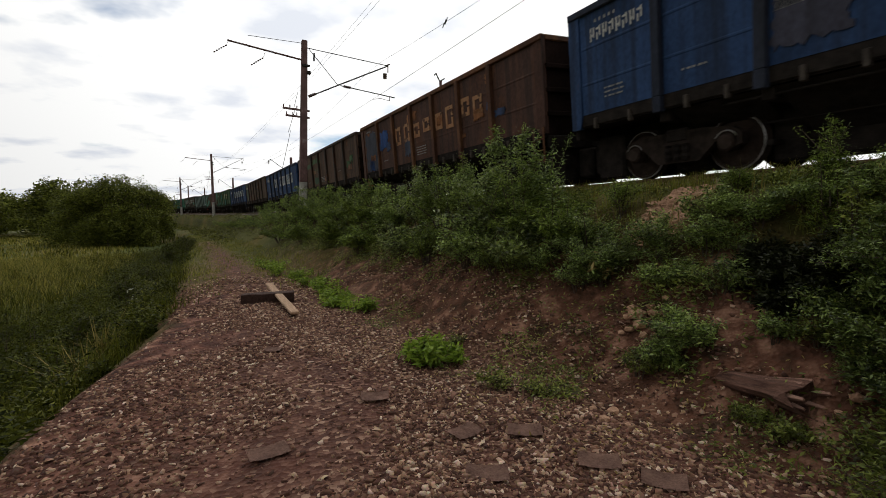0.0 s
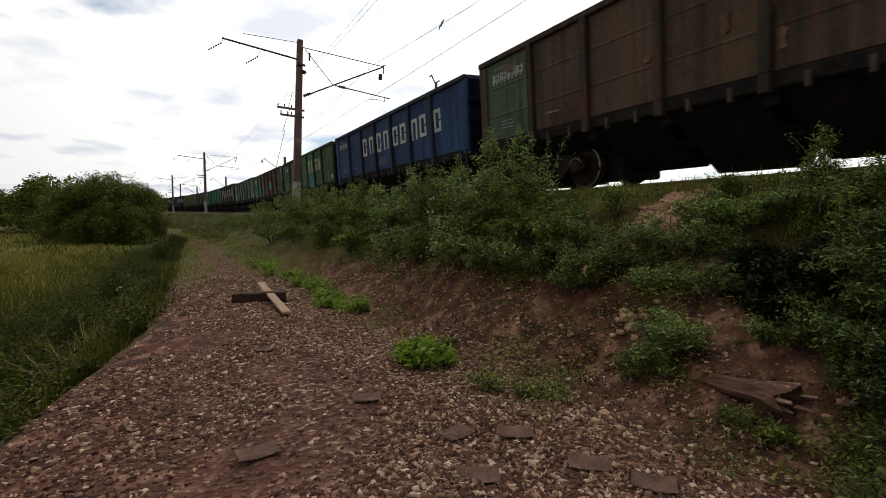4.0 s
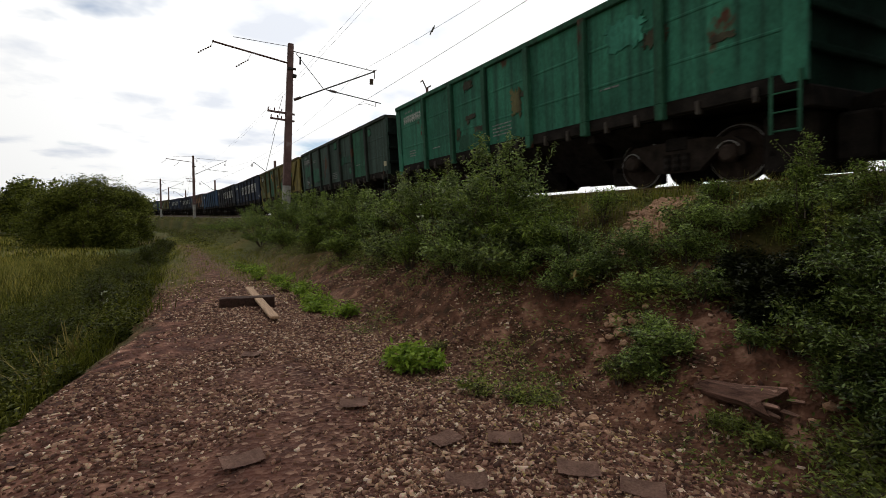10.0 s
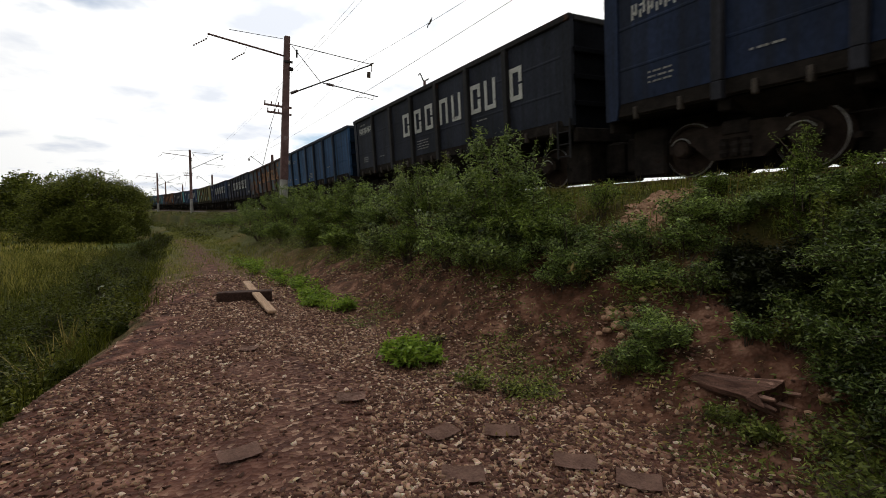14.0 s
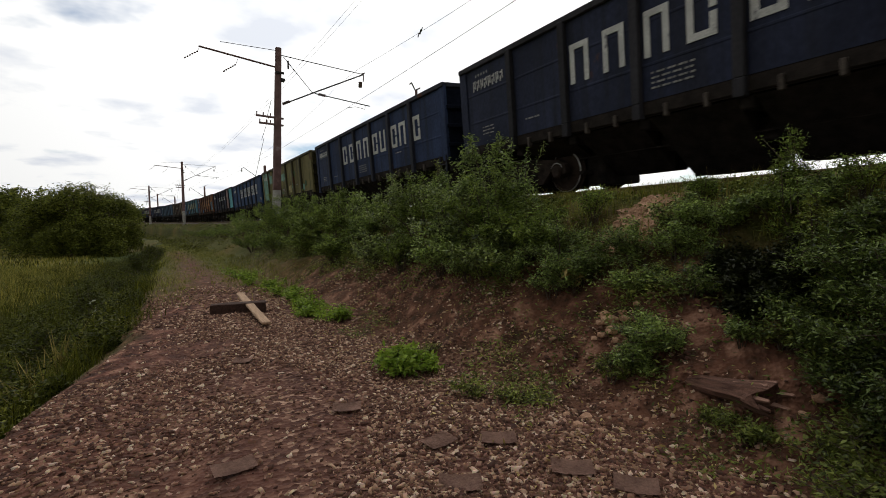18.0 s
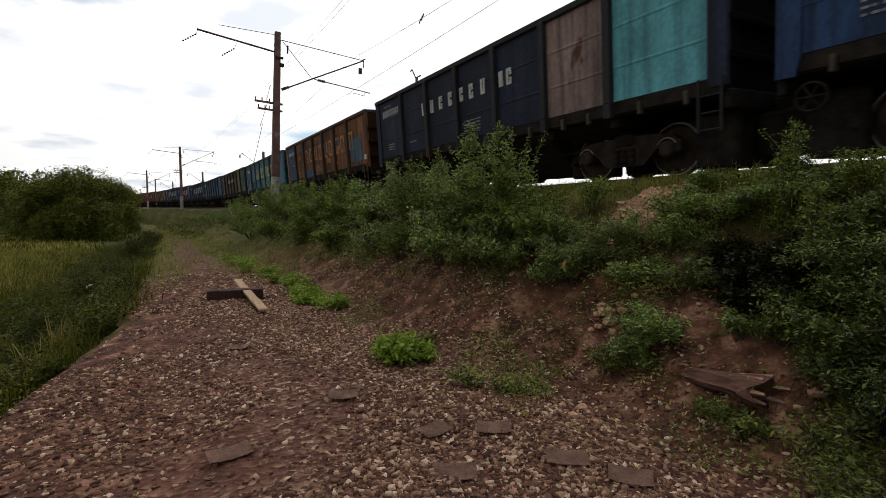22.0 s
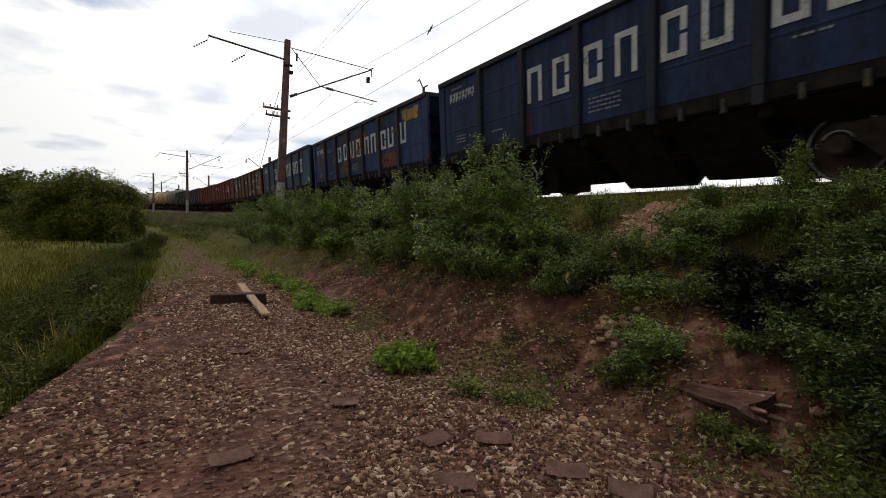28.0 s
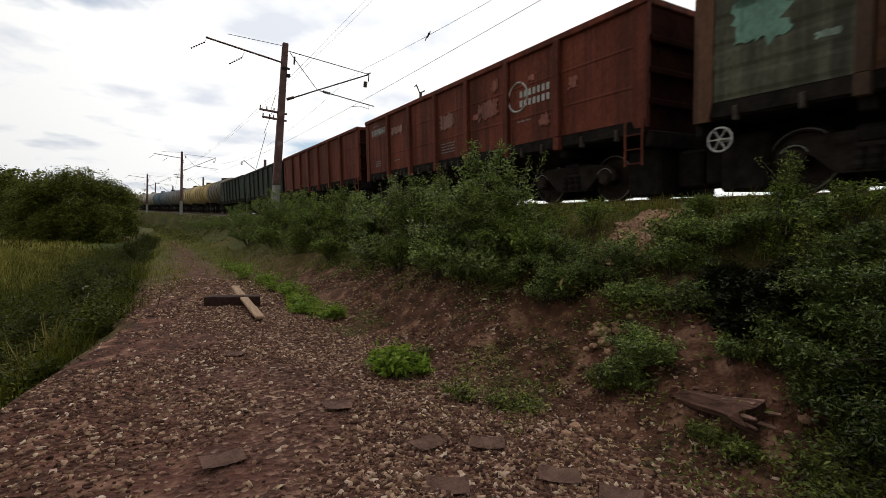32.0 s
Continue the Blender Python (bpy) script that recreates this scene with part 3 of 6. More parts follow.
def build_bogie_parts(wagon, cx):
    """Side frames, bolster, springs, axle boxes and brake gear of one bogie about cx."""
    for sy in (-1, 1):
        bm = bmesh.new()
        y0, y1 = (sy * 1.10, sy * 0.94) if sy < 0 else (sy * 0.94, sy * 1.10)
        pts = [(-1.17, 0.62), (-1.17, 0.44), (-1.03, 0.40), (-0.98, 0.60), (-0.72, 0.52), (-0.42, 0.24), (0.42, 0.24), (0.72, 0.52), (0.98, 0.60), (1.03, 0.40), (1.17, 0.44),
               (1.17, 0.62), (1.0, 0.74), (0.5, 0.80), (-0.5, 0.80), (-1.0, 0.74)]
        lo = [bm.verts.new((cx + x, y0, z)) for x, z in pts]
        hi = [bm.verts.new((cx + x, y1, z)) for x, z in pts]
        bm.faces.new(lo), bm.faces.new(list(reversed(hi)))
        for i in range(len(pts)):
            j = (i + 1) % len(pts)
            bm.faces.new((lo[i], hi[i], hi[j], lo[j]))
        bmesh.ops.recalc_face_normals(bm, faces=bm.faces)
        part("bogie_side_frame", bm, BOGIE, wagon)
        for ax in (-0.925, 0.925):
            bm = lathe(bmesh.new(), [(0.15, -0.09), (0.15, 0.06), (0.11, 0.10)] if sy > 0 else [(0.11, -0.10), (0.15, -0.06), (0.15, 0.09)], 12)
            bmesh.ops.translate(bm, verts=bm.verts, vec=(cx + ax, sy * 1.08, 0.4785))
            box_part = part("axle_box", bm, WHEEL_FACE, wagon)
            if sy < 0:
                bm = bmesh.new()
                arc = [Vector((cx + ax + math.cos(k) * 0.20, -1.13, 0.4785 + math.sin(k) * 0.20)) for k in np.linspace(0.5, 2.64, 7)]
                for p, q in zip(arc, arc[1:]):
                    tube(bm, p, q, 0.010, seg=5)
                part("box_rim", bm, WHEEL_RIM, box_part, "thin bright arc over the axle box")
        for k in (-0.18, 0.0, 0.18):
            bm = lathe(bmesh.new(), [(0.06, 0.28), (0.08, 0.34), (0.06, 0.40), (0.08, 0.46), (0.06, 0.52), (0.08, 0.57)], 8, "Z")
            bmesh.ops.translate(bm, verts=bm.verts, vec=(cx + k, sy * 1.10, 0))
            part("spring", bm, UNDER, wagon)
    bm = box(bmesh.new(), cx - 0.22, cx + 0.22, -1.12, 1.12, 0.62, 0.86, 0.03)
    tube(bm, (cx, 0, 0.8), (cx, 0, 1.1), 0.28, seg=12)
    part("bolster", bm, UNDER, wagon)
    part("brake_gear", box(bmesh.new(), cx - 0.41, cx + 0.41, -0.6, 0.6, 0.07, 0.63, 0.06), UNDER, wagon)
    for a, b in ((-1.85, -1.36), (1.36, 1.46)):
        part("brake_lever", box(bmesh.new(), cx + (a if cx > 0 else -b), cx + (b if cx > 0 else -a), -0.62, 0.62, 0.09, 0.95, 0.04), UNDER, wagon)
    for ax in (-1.5, -0.36, 0.36, 1.5):
        part("brake_beam", box(bmesh.new(), cx + ax - 0.05, cx + ax + 0.05, -0.95, 0.95, 0.36, 0.44), UNDER, wagon)


def wheelset_mesh():
    bm = bmesh.new()
    for sy in (-1, 1):
        prof = [(0.08, 0.84), (0.14, 0.86), (0.15, 0.835), (0.40, 0.80), (0.425, 0.853), (0.455, 0.853), (0.474, 0.84), (0.4785, 0.75), (0.508, 0.735), (0.508, 0.722), (0.40, 0.72), (0.15, 0.74), (0.08, 0.72)]
        sub = lathe(bmesh.new(), [(r, sy * h) for r, h in prof], 26, mats=[0, 0, 0, 0, 0, 1, 0, 0, 0, 0, 0, 0])
        me = bpy.data.meshes.new("tmp")
        sub.to_mesh(me)
        sub.free()
        bm.from_mesh(me)
        bpy.data.meshes.remove(me)
    tube(bm, (0, -0.98, 0), (0, 0.98, 0), 0.085, seg=10)
    return bm


WHEELSETS = []


def build_gondola():
    """The pattern for all open wagons: origin on the rails, running towards +x; the camera's side is -y."""
    w = thing("gondola_wagon", "open freight wagon", "wagon", group="wagons of the freight train")
    steel = paint((0.03, 0.06, 0.15))
    for ribbed in (False, True):
        for i in range(7):
            width = POSTS[i + 1] - POSTS[i]
            p = part("side_panel", panel_mesh(width, ribbed), steel, w)
            p.location = ((POSTS[i] + POSTS[i + 1]) / 2, -SIDE, 0)
            p["slot"], p["ribbed"] = i, ribbed
    for i in range(7):
        q = part("side_panel", panel_mesh(POSTS[i + 1] - POSTS[i], False), steel, w)
        q.matrix_basis = Matrix.Translation(((POSTS[i] + POSTS[i + 1]) / 2, SIDE, 0)) @ Matrix.Rotation(math.pi, 4, "Z")
    for sy in (-1, 1):
        for x in POSTS[1:-1]:
            bm = bmesh.new()
            for a, b in ((1.14, 1.42), (1.42, TOP - 0.10)):
                box(bm, x - 0.085, x + 0.085, *sorted((sy * (SIDE - 0.02), sy * (SIDE + 0.12))), a, b, 0.012)
            part("side_post", bm, steel, w)["frame"] = 1
        for sx in (-1, 1):
            bm = bmesh.new()
            a, b = sorted((sx * (HALF - 0.30), sx * HALF))
            c, d = sorted((sy * (SIDE - 0.05), sy * (SIDE + 0.05)))
            pts = [(a, 1.42), (a + 0.06 if sx > 0 else a, 1.16 if sx < 0 else 1.30), (b - (0.06 if sx < 0 else 0), 1.16 if sx < 0 else 1.30), (b, 1.42), (b, TOP - 0.06), (a, TOP - 0.06)]
            lo, hi = [bm.verts.new((x, c, z)) for x, z in pts], [bm.verts.new((x, d, z)) for x, z in pts]
            bm.faces.new(lo), bm.faces.new(list(reversed(hi)))
            for i in range(6):
                j = (i + 1) % 6
                bm.faces.new((lo[i], hi[i], hi[j], lo[j]))
            bmesh.ops.recalc_face_normals(bm, faces=bm.faces)
            part("corner_post", bm, steel, w)
        y0, y1 = sorted((sy * (SIDE - 0.06), sy * (SIDE + 0.085)))
        part("top_rail", box(bmesh.new(), -HALF, HALF, y0, y1, TOP - 0.14, TOP, 0.02), steel, w)["frame"] = 1
        part("side_sill", box(bmesh.new(), -HALF + 0.05, HALF - 0.05, *sorted((sy * (SIDE - 0.1), sy * (SIDE + 0.012))), 1.20, 1.445, 0.015), UNDER, w)
        for i in range(7):
            for k in ((0.3, 0.7) if sy < 0 else ()):
                x = POSTS[i] + (POSTS[i + 1] - POSTS[i]) * k
                bm = box(bmesh.new(), x - 0.035, x + 0.035, sy * (SIDE + 0.06), sy * (SIDE - 0.05), 1.12, 1.34, 0.01)
                part("hatch_latch", bm, LATCH, w)
    for sx in (-1, 1):
        bm = box(bmesh.new(), *sorted((sx * (HALF - 0.10), sx * (HALF - 0.04))), -SIDE + 0.05, SIDE - 0.05, 1.25, TOP - 0.12)
        part("end_wall", bm, steel, w)
        for z in (1.75, 2.3, 2.85):
            bm = box(bmesh.new(), *sorted((sx * (HALF - 0.05), sx * (HALF + 0.04))), -SIDE + 0.02, SIDE - 0.02, z - 0.06, z + 0.06, 0.02)
            part("end_rib", bm, steel, w)["frame"] = 1
        bm = box(bmesh.new(), *sorted((sx * (HALF - 0.14), sx * (HALF + 0.0))), -SIDE + 0.06, SIDE - 0.06, TOP - 0.137, TOP - 0.003, 0.02)
        part("end_top_rail", bm, steel, w)["frame"] = 1
        bm = box(bmesh.new(), *sorted((sx * (HALF - 0.1), sx * (HALF + 0.02))), -1.45, 1.45, 0.95, 1.25, 0.02)
        part("end_beam", bm, UNDER, w)
        bm = box(bmesh.new(), *sorted((sx * (HALF - 0.85), sx * (HALF - 0.12))), -0.95, 0.95, 0.06, 0.98, 0.05)
        part("brake_lever_box", bm, UNDER, w)
        bm = box(bmesh.new(), *sorted((sx * (HALF - 0.1), sx * (HALF + 0.32))), -0.13, 0.13, 0.93, 1.17, 0.03)
        box(bm, *sorted((sx * (HALF + 0.22), sx * (HALF + 0.47))), -0.22, 0.2, 0.9, 1.2, 0.05)
        part("coupler", bm, UNDER, w)
        # dark block added below the coupler to close the bright notch
        part("hose_bracket", box(bmesh.new(), *sorted((sx * (HALF - 0.08), sx * (HALF + 0.41))), -0.5, 0.5, 0.20, 0.91, 0.05), UNDER, w)
        bm = bmesh.new()
        pts = [(HALF + 0.05, 0.95), (HALF + 0.2, 0.70), (HALF + 0.36, 0.55), (HALF + 0.5, 0.52)]
        for (a, za), (b, zb) in zip(pts, pts[1:]):
            tube(bm, (sx * a, -0.35, za), (sx * b, -0.35, zb), 0.025, seg=6)
        part("air_hose", bm, UNDER, w)
        bm = bmesh.new()
        pts = [(HALF - 0.3, 0.50), (HALF - 0.05, 0.30), (HALF + 0.2, 0.22), (HALF + 0.45, 0.26)]
        for (a, za), (b, zb) in zip(pts, pts[1:]):
            tube(bm, (sx * a, 0.4, za), (sx * b, 0.4, zb), 0.018, seg=6)
        part("uncoupling_chain", bm, UNDER, w)
    part("floor", box(bmesh.new(), -HALF + 0.1, HALF - 0.1, -SIDE + 0.03, SIDE - 0.03, 1.18, 1.24), UNDER, w)
    bm = box(bmesh.new(), -HALF + 0.1, HALF - 0.1, -0.22, 0.22, 0.86, 1.18, 0.02)
    part("centre_sill", bm, UNDER, w)
    for x in POSTS[1:-1]:
        part("cross_beam", box(bmesh.new(), x - 0.1, x + 0.1, -1.4, 1.4, 0.98, 1.18, 0.02), UNDER, w)
    # dark wedges added under the floor to close the bright gap beneath
    for i in range(1, 6):
        for sy in (-1, 1):
            bm = bmesh.new()
            a, b = POSTS[i] + 0.12, POSTS[i + 1] - 0.12
            low = {2: 0.26, 3: 0.09, 4: 0.16}.get(i, 0.50)
            q = [bm.verts.new(v) for v in ((a + 0.1, sy * 0.2, low), (b - 0.1, sy * 0.2, low), (b, sy * 1.42, 1.16), (a, sy * 1.42, 1.16), (a, sy * 0.2, 1.17), (b, sy * 0.2, 1.17))]
            for f in ((0, 1, 2, 3), (4, 3, 2, 5), (0, 4, 5, 1), (0, 3, 4), (1, 5, 2)):
                bm.faces.new([q[k] for k in f])
            bmesh.ops.recalc_face_normals(bm, faces=bm.faces)
            part("discharge_hatch", bm, UNDER, w)
    bm = bmesh.new()
    tube(bm, (-1.0, -0.55, 0.78), (-0.25, -0.55, 0.78), 0.18, seg=14)
    part("air_tank", bm, UNDER, w)
    bm = bmesh.new()
    tube(bm, (-3.0, -0.8, 0.72), (3.0, -0.8, 0.66), 0.022, seg=6)
    tube(bm, (-2.6, 0.5, 0.62), (2.9, 0.4, 0.66), 0.025, seg=6)
    box(bm, 0.6, 1.0, -0.7, -0.4, 0.55, 0.9, 0.02)
    part("brake_rigging", bm, UNDER, w)
    bm = bmesh.new()
    for x in (HALF - 0.42, HALF - 0.06):
        box(bm, x - 0.02, x + 0.02, -SIDE - 0.09, -SIDE - 0.06, 0.62, 1.45)
    for z in (0.66, 0.92, 1.18):
        tube(bm, (HALF - 0.42, -SIDE - 0.075, z), (HALF - 0.06, -SIDE - 0.075, z), 0.014, seg=6)
    part("ladder", bm, steel, w)["frame"] = 1
    for cx in (-4.325, 4.325):
        build_bogie_parts(w, cx)
    first = None
    for x in (-5.25, -3.40, 3.40, 5.25):
        if first is None:
            first = part("wheelset", wheelset_mesh(), [WHEEL_FACE, WHEEL_RIM], w, smooth=False)
            o = first
        else:
            o = again(first, "wheelset")
        o.matrix_basis = Matrix.Translation((x, 0, 0.4785))
    return w


def bars(parent, name, boxes, material, label=""):
    """Painted marks: flat boxes 4 mm proud of the side panels, as x0, x1, z0, z1."""
    bm = bmesh.new()
    for x0, x1, z0, z1 in boxes:
        y = -SIDE - 0.029
        box(bm, x0, x1, y, y + 0.006, z0, z1)
    return part(name, bm, material, parent, label)


def clear_posts(x0, x1):
    """Keeps a mark off the posts."""
    return all(x1 < p - 0.11 or x0 > p + 0.11 for p in POSTS)


def word_shapes(x0, x1, z0, z1, count, gone=0.0, thick=0.1):
    """Plain outlines open on one side, in place of a company's lettering: lists of (x, z) corners."""
    out = []
    step = (x1 - x0) / count
    for i in range(count):
        a = x0 + i * step + 0.06
        b = x0 + (i + 1) * step - 0.29
        for k in range(8):
            if clear_posts(a, b):
                break
            a, b = a + 0.06, b + (0.06 if k % 2 else 0.045)
        t, kind = thick, rng.integers(0, 4)
        lo, hi = z0 + (z1 - z0) * 0.5 * gone * rng.random(), z1 - (z1 - z0) * 0.5 * gone * rng.random()
        if kind == 0:
            one = [(a, lo), (a + t, lo), (a + t, hi - t), (b - t, hi - t), (b - t, lo), (b, lo), (b, hi), (a, hi)]
        elif kind == 1:
            one = [(a, lo), (b, lo), (b, hi), (b - t, hi), (b - t, lo + t), (a + t, lo + t), (a + t, hi), (a, hi)]
        else:
            g = (lo + hi) / 2
            one = [(a, lo), (b, lo), (b, g - 0.03), (b - t, g - 0.03), (b - t, lo + t), (a + t, lo + t), (a + t, hi - t), (b - t, hi - t), (b - t, g + 0.03), (b, g + 0.03), (b, hi), (a, hi)]
        if rng.random() >= gone * 0.6:
            out.append(one)
    return out


def outline(parent, name, corners, material, label):
    """A painted outline 4 mm proud of the side panels."""
    bm = bmesh.new()
    y = -SIDE - 0.036
    f = bm.faces.new([bm.verts.new((x, y, z)) for x, z in corners])
    f.normal_update()
    if f.normal.y > 0:
        f.normal_flip()
    r = bmesh.ops.extrude_face_region(bm, geom=[f])
    bmesh.ops.translate(bm, verts=[v for v in r["geom"] if isinstance(v, bmesh.types.BMVert)], vec=(0, 0.016, 0))
    bmesh.ops.recalc_face_normals(bm, faces=bm.faces)
    return part(name, bm, material, parent, label)


def small_marks(n=3):
    """The number at the trailing end and lines of small print, as bars."""
    out, number = [], []
    x = -5.92
    for i in range(8):
        number += [(x, x + 0.035, 2.86, 3.12 - 0.12 * (i % 2)), (x, x + 0.11, 2.95 + 0.10 * (i % 2), 2.99 + 0.10 * (i % 2)), (x + 0.075, x + 0.11, 2.92, 3.12)]
        x += 0.165
    out += [(-5.8 + 0.12 * i, -5.75 + 0.12 * i, 3.21, 3.27) for i in range(5)]
    for x0, z, k, wd in ((-5.6, 1.86, 3, 0.5), (-3.9, 1.75, 1, 0.6), (-0.6, 1.88, 4, 0.8), (3.0, 1.95, 1, 0.6), (-4.0, 2.9, 2, 0.5))[:n]:
        for i in range(k):
            out += [(x0 + 0.10 * j, x0 + 0.10 * j + 0.05 + 0.03 * ((i + j) % 2), z - 0.085 * i, z - 0.085 * i + 0.032) for j in range(int(wd / 0.10))]
    return number, out


WHITE = surface("white_lettering", (0.42, 0.42, 0.40), (0.62, 0.62, 0.58), 3, 0.7, bump=0, spot=(0.2, 0.19, 0.2), spot_at=0.62, spot_scale=4)
ORANGE = surface("rusty_orange_lettering", (0.30, 0.13, 0.06), (0.46, 0.27, 0.14), 3, 0.8, bump=0, spot=(0.1, 0.05, 0.03), spot_at=0.56, spot_scale=3)
CREAM = surface("cream_lettering", (0.40, 0.36, 0.22), (0.55, 0.48, 0.30), 3, 0.7, bump=0, spot=(0.1, 0.12, 0.14), spot_at=0.6, spot_scale=4)
INK = surface("faded_small_print", (0.16, 0.16, 0.16), (0.36, 0.35, 0.33), 6, 0.8, bump=0)
BLACK_INK = surface("dark_lettering", (0.015, 0.014, 0.012), (0.05, 0.035, 0.02), 4, 0.8, bump=0)
BLUE, NAVY, DEEP = (0.025, 0.052, 0.122), (0.021, 0.033, 0.074), (0.019, 0.023, 0.043)
RUST, BROWN, MINT = (0.13, 0.055, 0.030), (0.075, 0.048, 0.032), (0.17, 0.30, 0.24)
# wagon: paint, rust share, posts' paint, words (material, x0, x1, z0, z1, letters, share gone), other panels by slot from the trailing end, ribbed, label
N9 = (-2.5, 5.0, 2.17, 2.95, 9)
WAGONS = [
    (BLUE, 0.1, None, (WHITE, *N9, 0.0), {}, 0, "bright blue open freight wagon with white stencilled lettering"),
    ((0.072, 0.036, 0.026), 0.7, (0.12, 0.055, 0.028), (ORANGE, *N9, 0.5), {}, 0, "rust-brown open freight wagon with worn orange lettering"),
    ((0.085, 0.050, 0.032), 0.5, None, None, {}, 0, "dark brown weathered open freight wagon with green remnants"),
    (BLUE, 0.1, None, (WHITE, *N9, 0.05), {}, 0, "blue open freight wagon with white stencilled lettering"),
    (BROWN, 0.45, None, None, {0: (0.07, 0.09, 0.06)}, 0, "dull brown open freight wagon with dusty sides"),
    (BLUE, 0.15, None, (WHITE, *N9, 0.1), {}, 0, "blue open freight wagon with rounded corner plates"),
    ((0.055, 0.10, 0.045), 0.15, (0.05, 0.075, 0.035), (CREAM, 1.1, 4.2, 2.3, 3.0, 4, 0.0), {2: (0.04, 0.17, 0.13), 4: (0.05, 0.14, 0.10)}, 0, "green open freight wagon with turquoise repaint patches"),
    ((0.075, 0.23, 0.17), 0.75, (0.07, 0.045, 0.03), None, {3: BROWN, 4: RUST, 5: BROWN, 6: BROWN}, 0, "turquoise open freight wagon largely gone to rust"),
    ((0.12, 0.165, 0.145), 0.15, None, None, {0: (0.16, 0.21, 0.18)}, 0, "pale grey-green open freight wagon"),
    ((0.080, 0.068, 0.040), 0.2, None, (WHITE, -4.2, 5.6, 2.15, 2.9, 9, 0.0), {}, 0, "olive-brown open freight wagon with large white lettering and mint patches"),
    ((0.035, 0.15, 0.095), 0.25, (0.03, 0.10, 0.06), None, {}, 0, "green open freight wagon with scuffed paint"),
    ((0.040, 0.065, 0.052), 0.3, None, None, {5: (0.03, 0.10, 0.06)}, 0, "dark green grimy open freight wagon"),
    ((0.165, 0.128, 0.036), 0.35, (0.10, 0.078, 0.03), None, {0: (0.085, 0.090, 0.032), 1: (0.05, 0.085, 0.042), 2: (0.045, 0.085, 0.05), 3: (0.10, 0.10, 0.04)}, 0, "yellow-green open freight wagon with diagonal braces"),
    ((0.018, 0.027, 0.056), 0.1, None, (WHITE, *N9, 0.0), {}, 0, "dark navy open freight wagon with white stencilled lettering"),
    ((0.020, 0.023, 0.034), 0.1, None, (WHITE, *N9, 0.05), {}, 0, "blackish navy open freight wagon with white stencilled lettering"),
    ((0.030, 0.072, 0.15), 0.15, None, None, {}, 0, "mid-blue open freight wagon"),
    ((0.07, 0.085, 0.10), 0.7, (0.055, 0.038, 0.032), (ORANGE, *N9, 0.15), {}, 0, "rusted grey-blue open freight wagon with orange lettering"),
    (DEEP, 0.1, None, (WHITE, *N9, 0.0), {}, 0, "dark navy open freight wagon with clean white lettering"),
    (NAVY, 0.1, None, (WHITE, *N9, 0.0), {}, 0, "navy blue open freight wagon with white stencilled lettering"),
    ((0.125, 0.110, 0.042), 0.2, None, None, {0: MINT}, 0, "olive-yellow open freight wagon with pale green patches"),
    (BLUE, 0.1, None, (WHITE, *N9, 0.0), {}, 0, "blue open freight wagon with a yellow plate at its end"),
    (DEEP, 0.2, None, (WHITE, -3.0, 1.8, 2.45, 2.85, 9, 0.1), {5: (0.20, 0.14, 0.13), 6: (0.12, 0.36, 0.42)}, 0, "dark blue open freight wagon with a pink and a turquoise panel"),
    ((0.155, 0.066, 0.031), 0.6, None, (ORANGE, *N9, 0.1), {0: (0.04, 0.08, 0.17)}, 0, "orange-rusted open freight wagon with faded lettering"),
    ((0.065, 0.155, 0.20), 0.15, (0.055, 0.075, 0.085), (CREAM, *N9, 0.05), {0: (0.06, 0.10, 0.20)}, 0, "light blue open freight wagon with cream lettering"),
    ((0.060, 0.045, 0.036), 0.4, None, (WHITE, -2.6, 1.4, 2.5, 2.85, 9, 0.1), {5: (0.20, 0.15, 0.10), 6: (0.06, 0.085, 0.07)}, 0, "dark brown open freight wagon with one tan panel"),
    ((0.040, 0.078, 0.125), 0.1, None, None, {}, 0, "steel-blue open freight wagon"),
    (NAVY, 0.08, None, (WHITE, *N9, 0.0), {}, 0, "deep blue open freight wagon with fresh white lettering"),
    ((0.025, 0.044, 0.11), 0.62, (0.05, 0.04, 0.05), (WHITE, *N9, 0.2), {}, 0, "blue open freight wagon blotched with rust"),
    ((0.045, 0.075, 0.12), 0.15, None, (WHITE, *N9, 0.1), {}, 0, "slate blue open freight wagon with greyed lettering"),
    ((0.15, 0.075, 0.045), 0.4, None, None, {0: (0.10, 0.10, 0.07)}, 1, "brown ribbed open freight wagon with pale green remnants"),
    ((0.155, 0.043, 0.026), 0.1, (0.16, 0.045, 0.028), None, {}, 0, "red-brown open freight wagon with a white round emblem"),
    ((0.150, 0.042, 0.026), 0.12, (0.16, 0.045, 0.028), None, {}, 0, "red-brown open freight wagon"),
    ((0.050, 0.065, 0.050), 0.2, None, None, {}, 0, "dark grey-green open freight wagon"),
    ((0.050, 0.065, 0.050), 0.2, None, None, {}, 0, "dark grey-green open freight wagon with dusty panels"),
]
TANK_COLOURS = [(0.22, 0.19, 0.14), (0.50, 0.36, 0.16), (0.55, 0.42, 0.2), (0.22, 0.2, 0.17), (0.2, 0.21, 0.22), (0.16, 0.21, 0.26), (0.50, 0.45, 0.36), (0.45, 0.38, 0.28), (0.5, 0.46, 0.38),
                (0.30, 0.27, 0.22), (0.5, 0.44, 0.33), (0.42, 0.38, 0.30)]
TANK_PITCH = 12.02


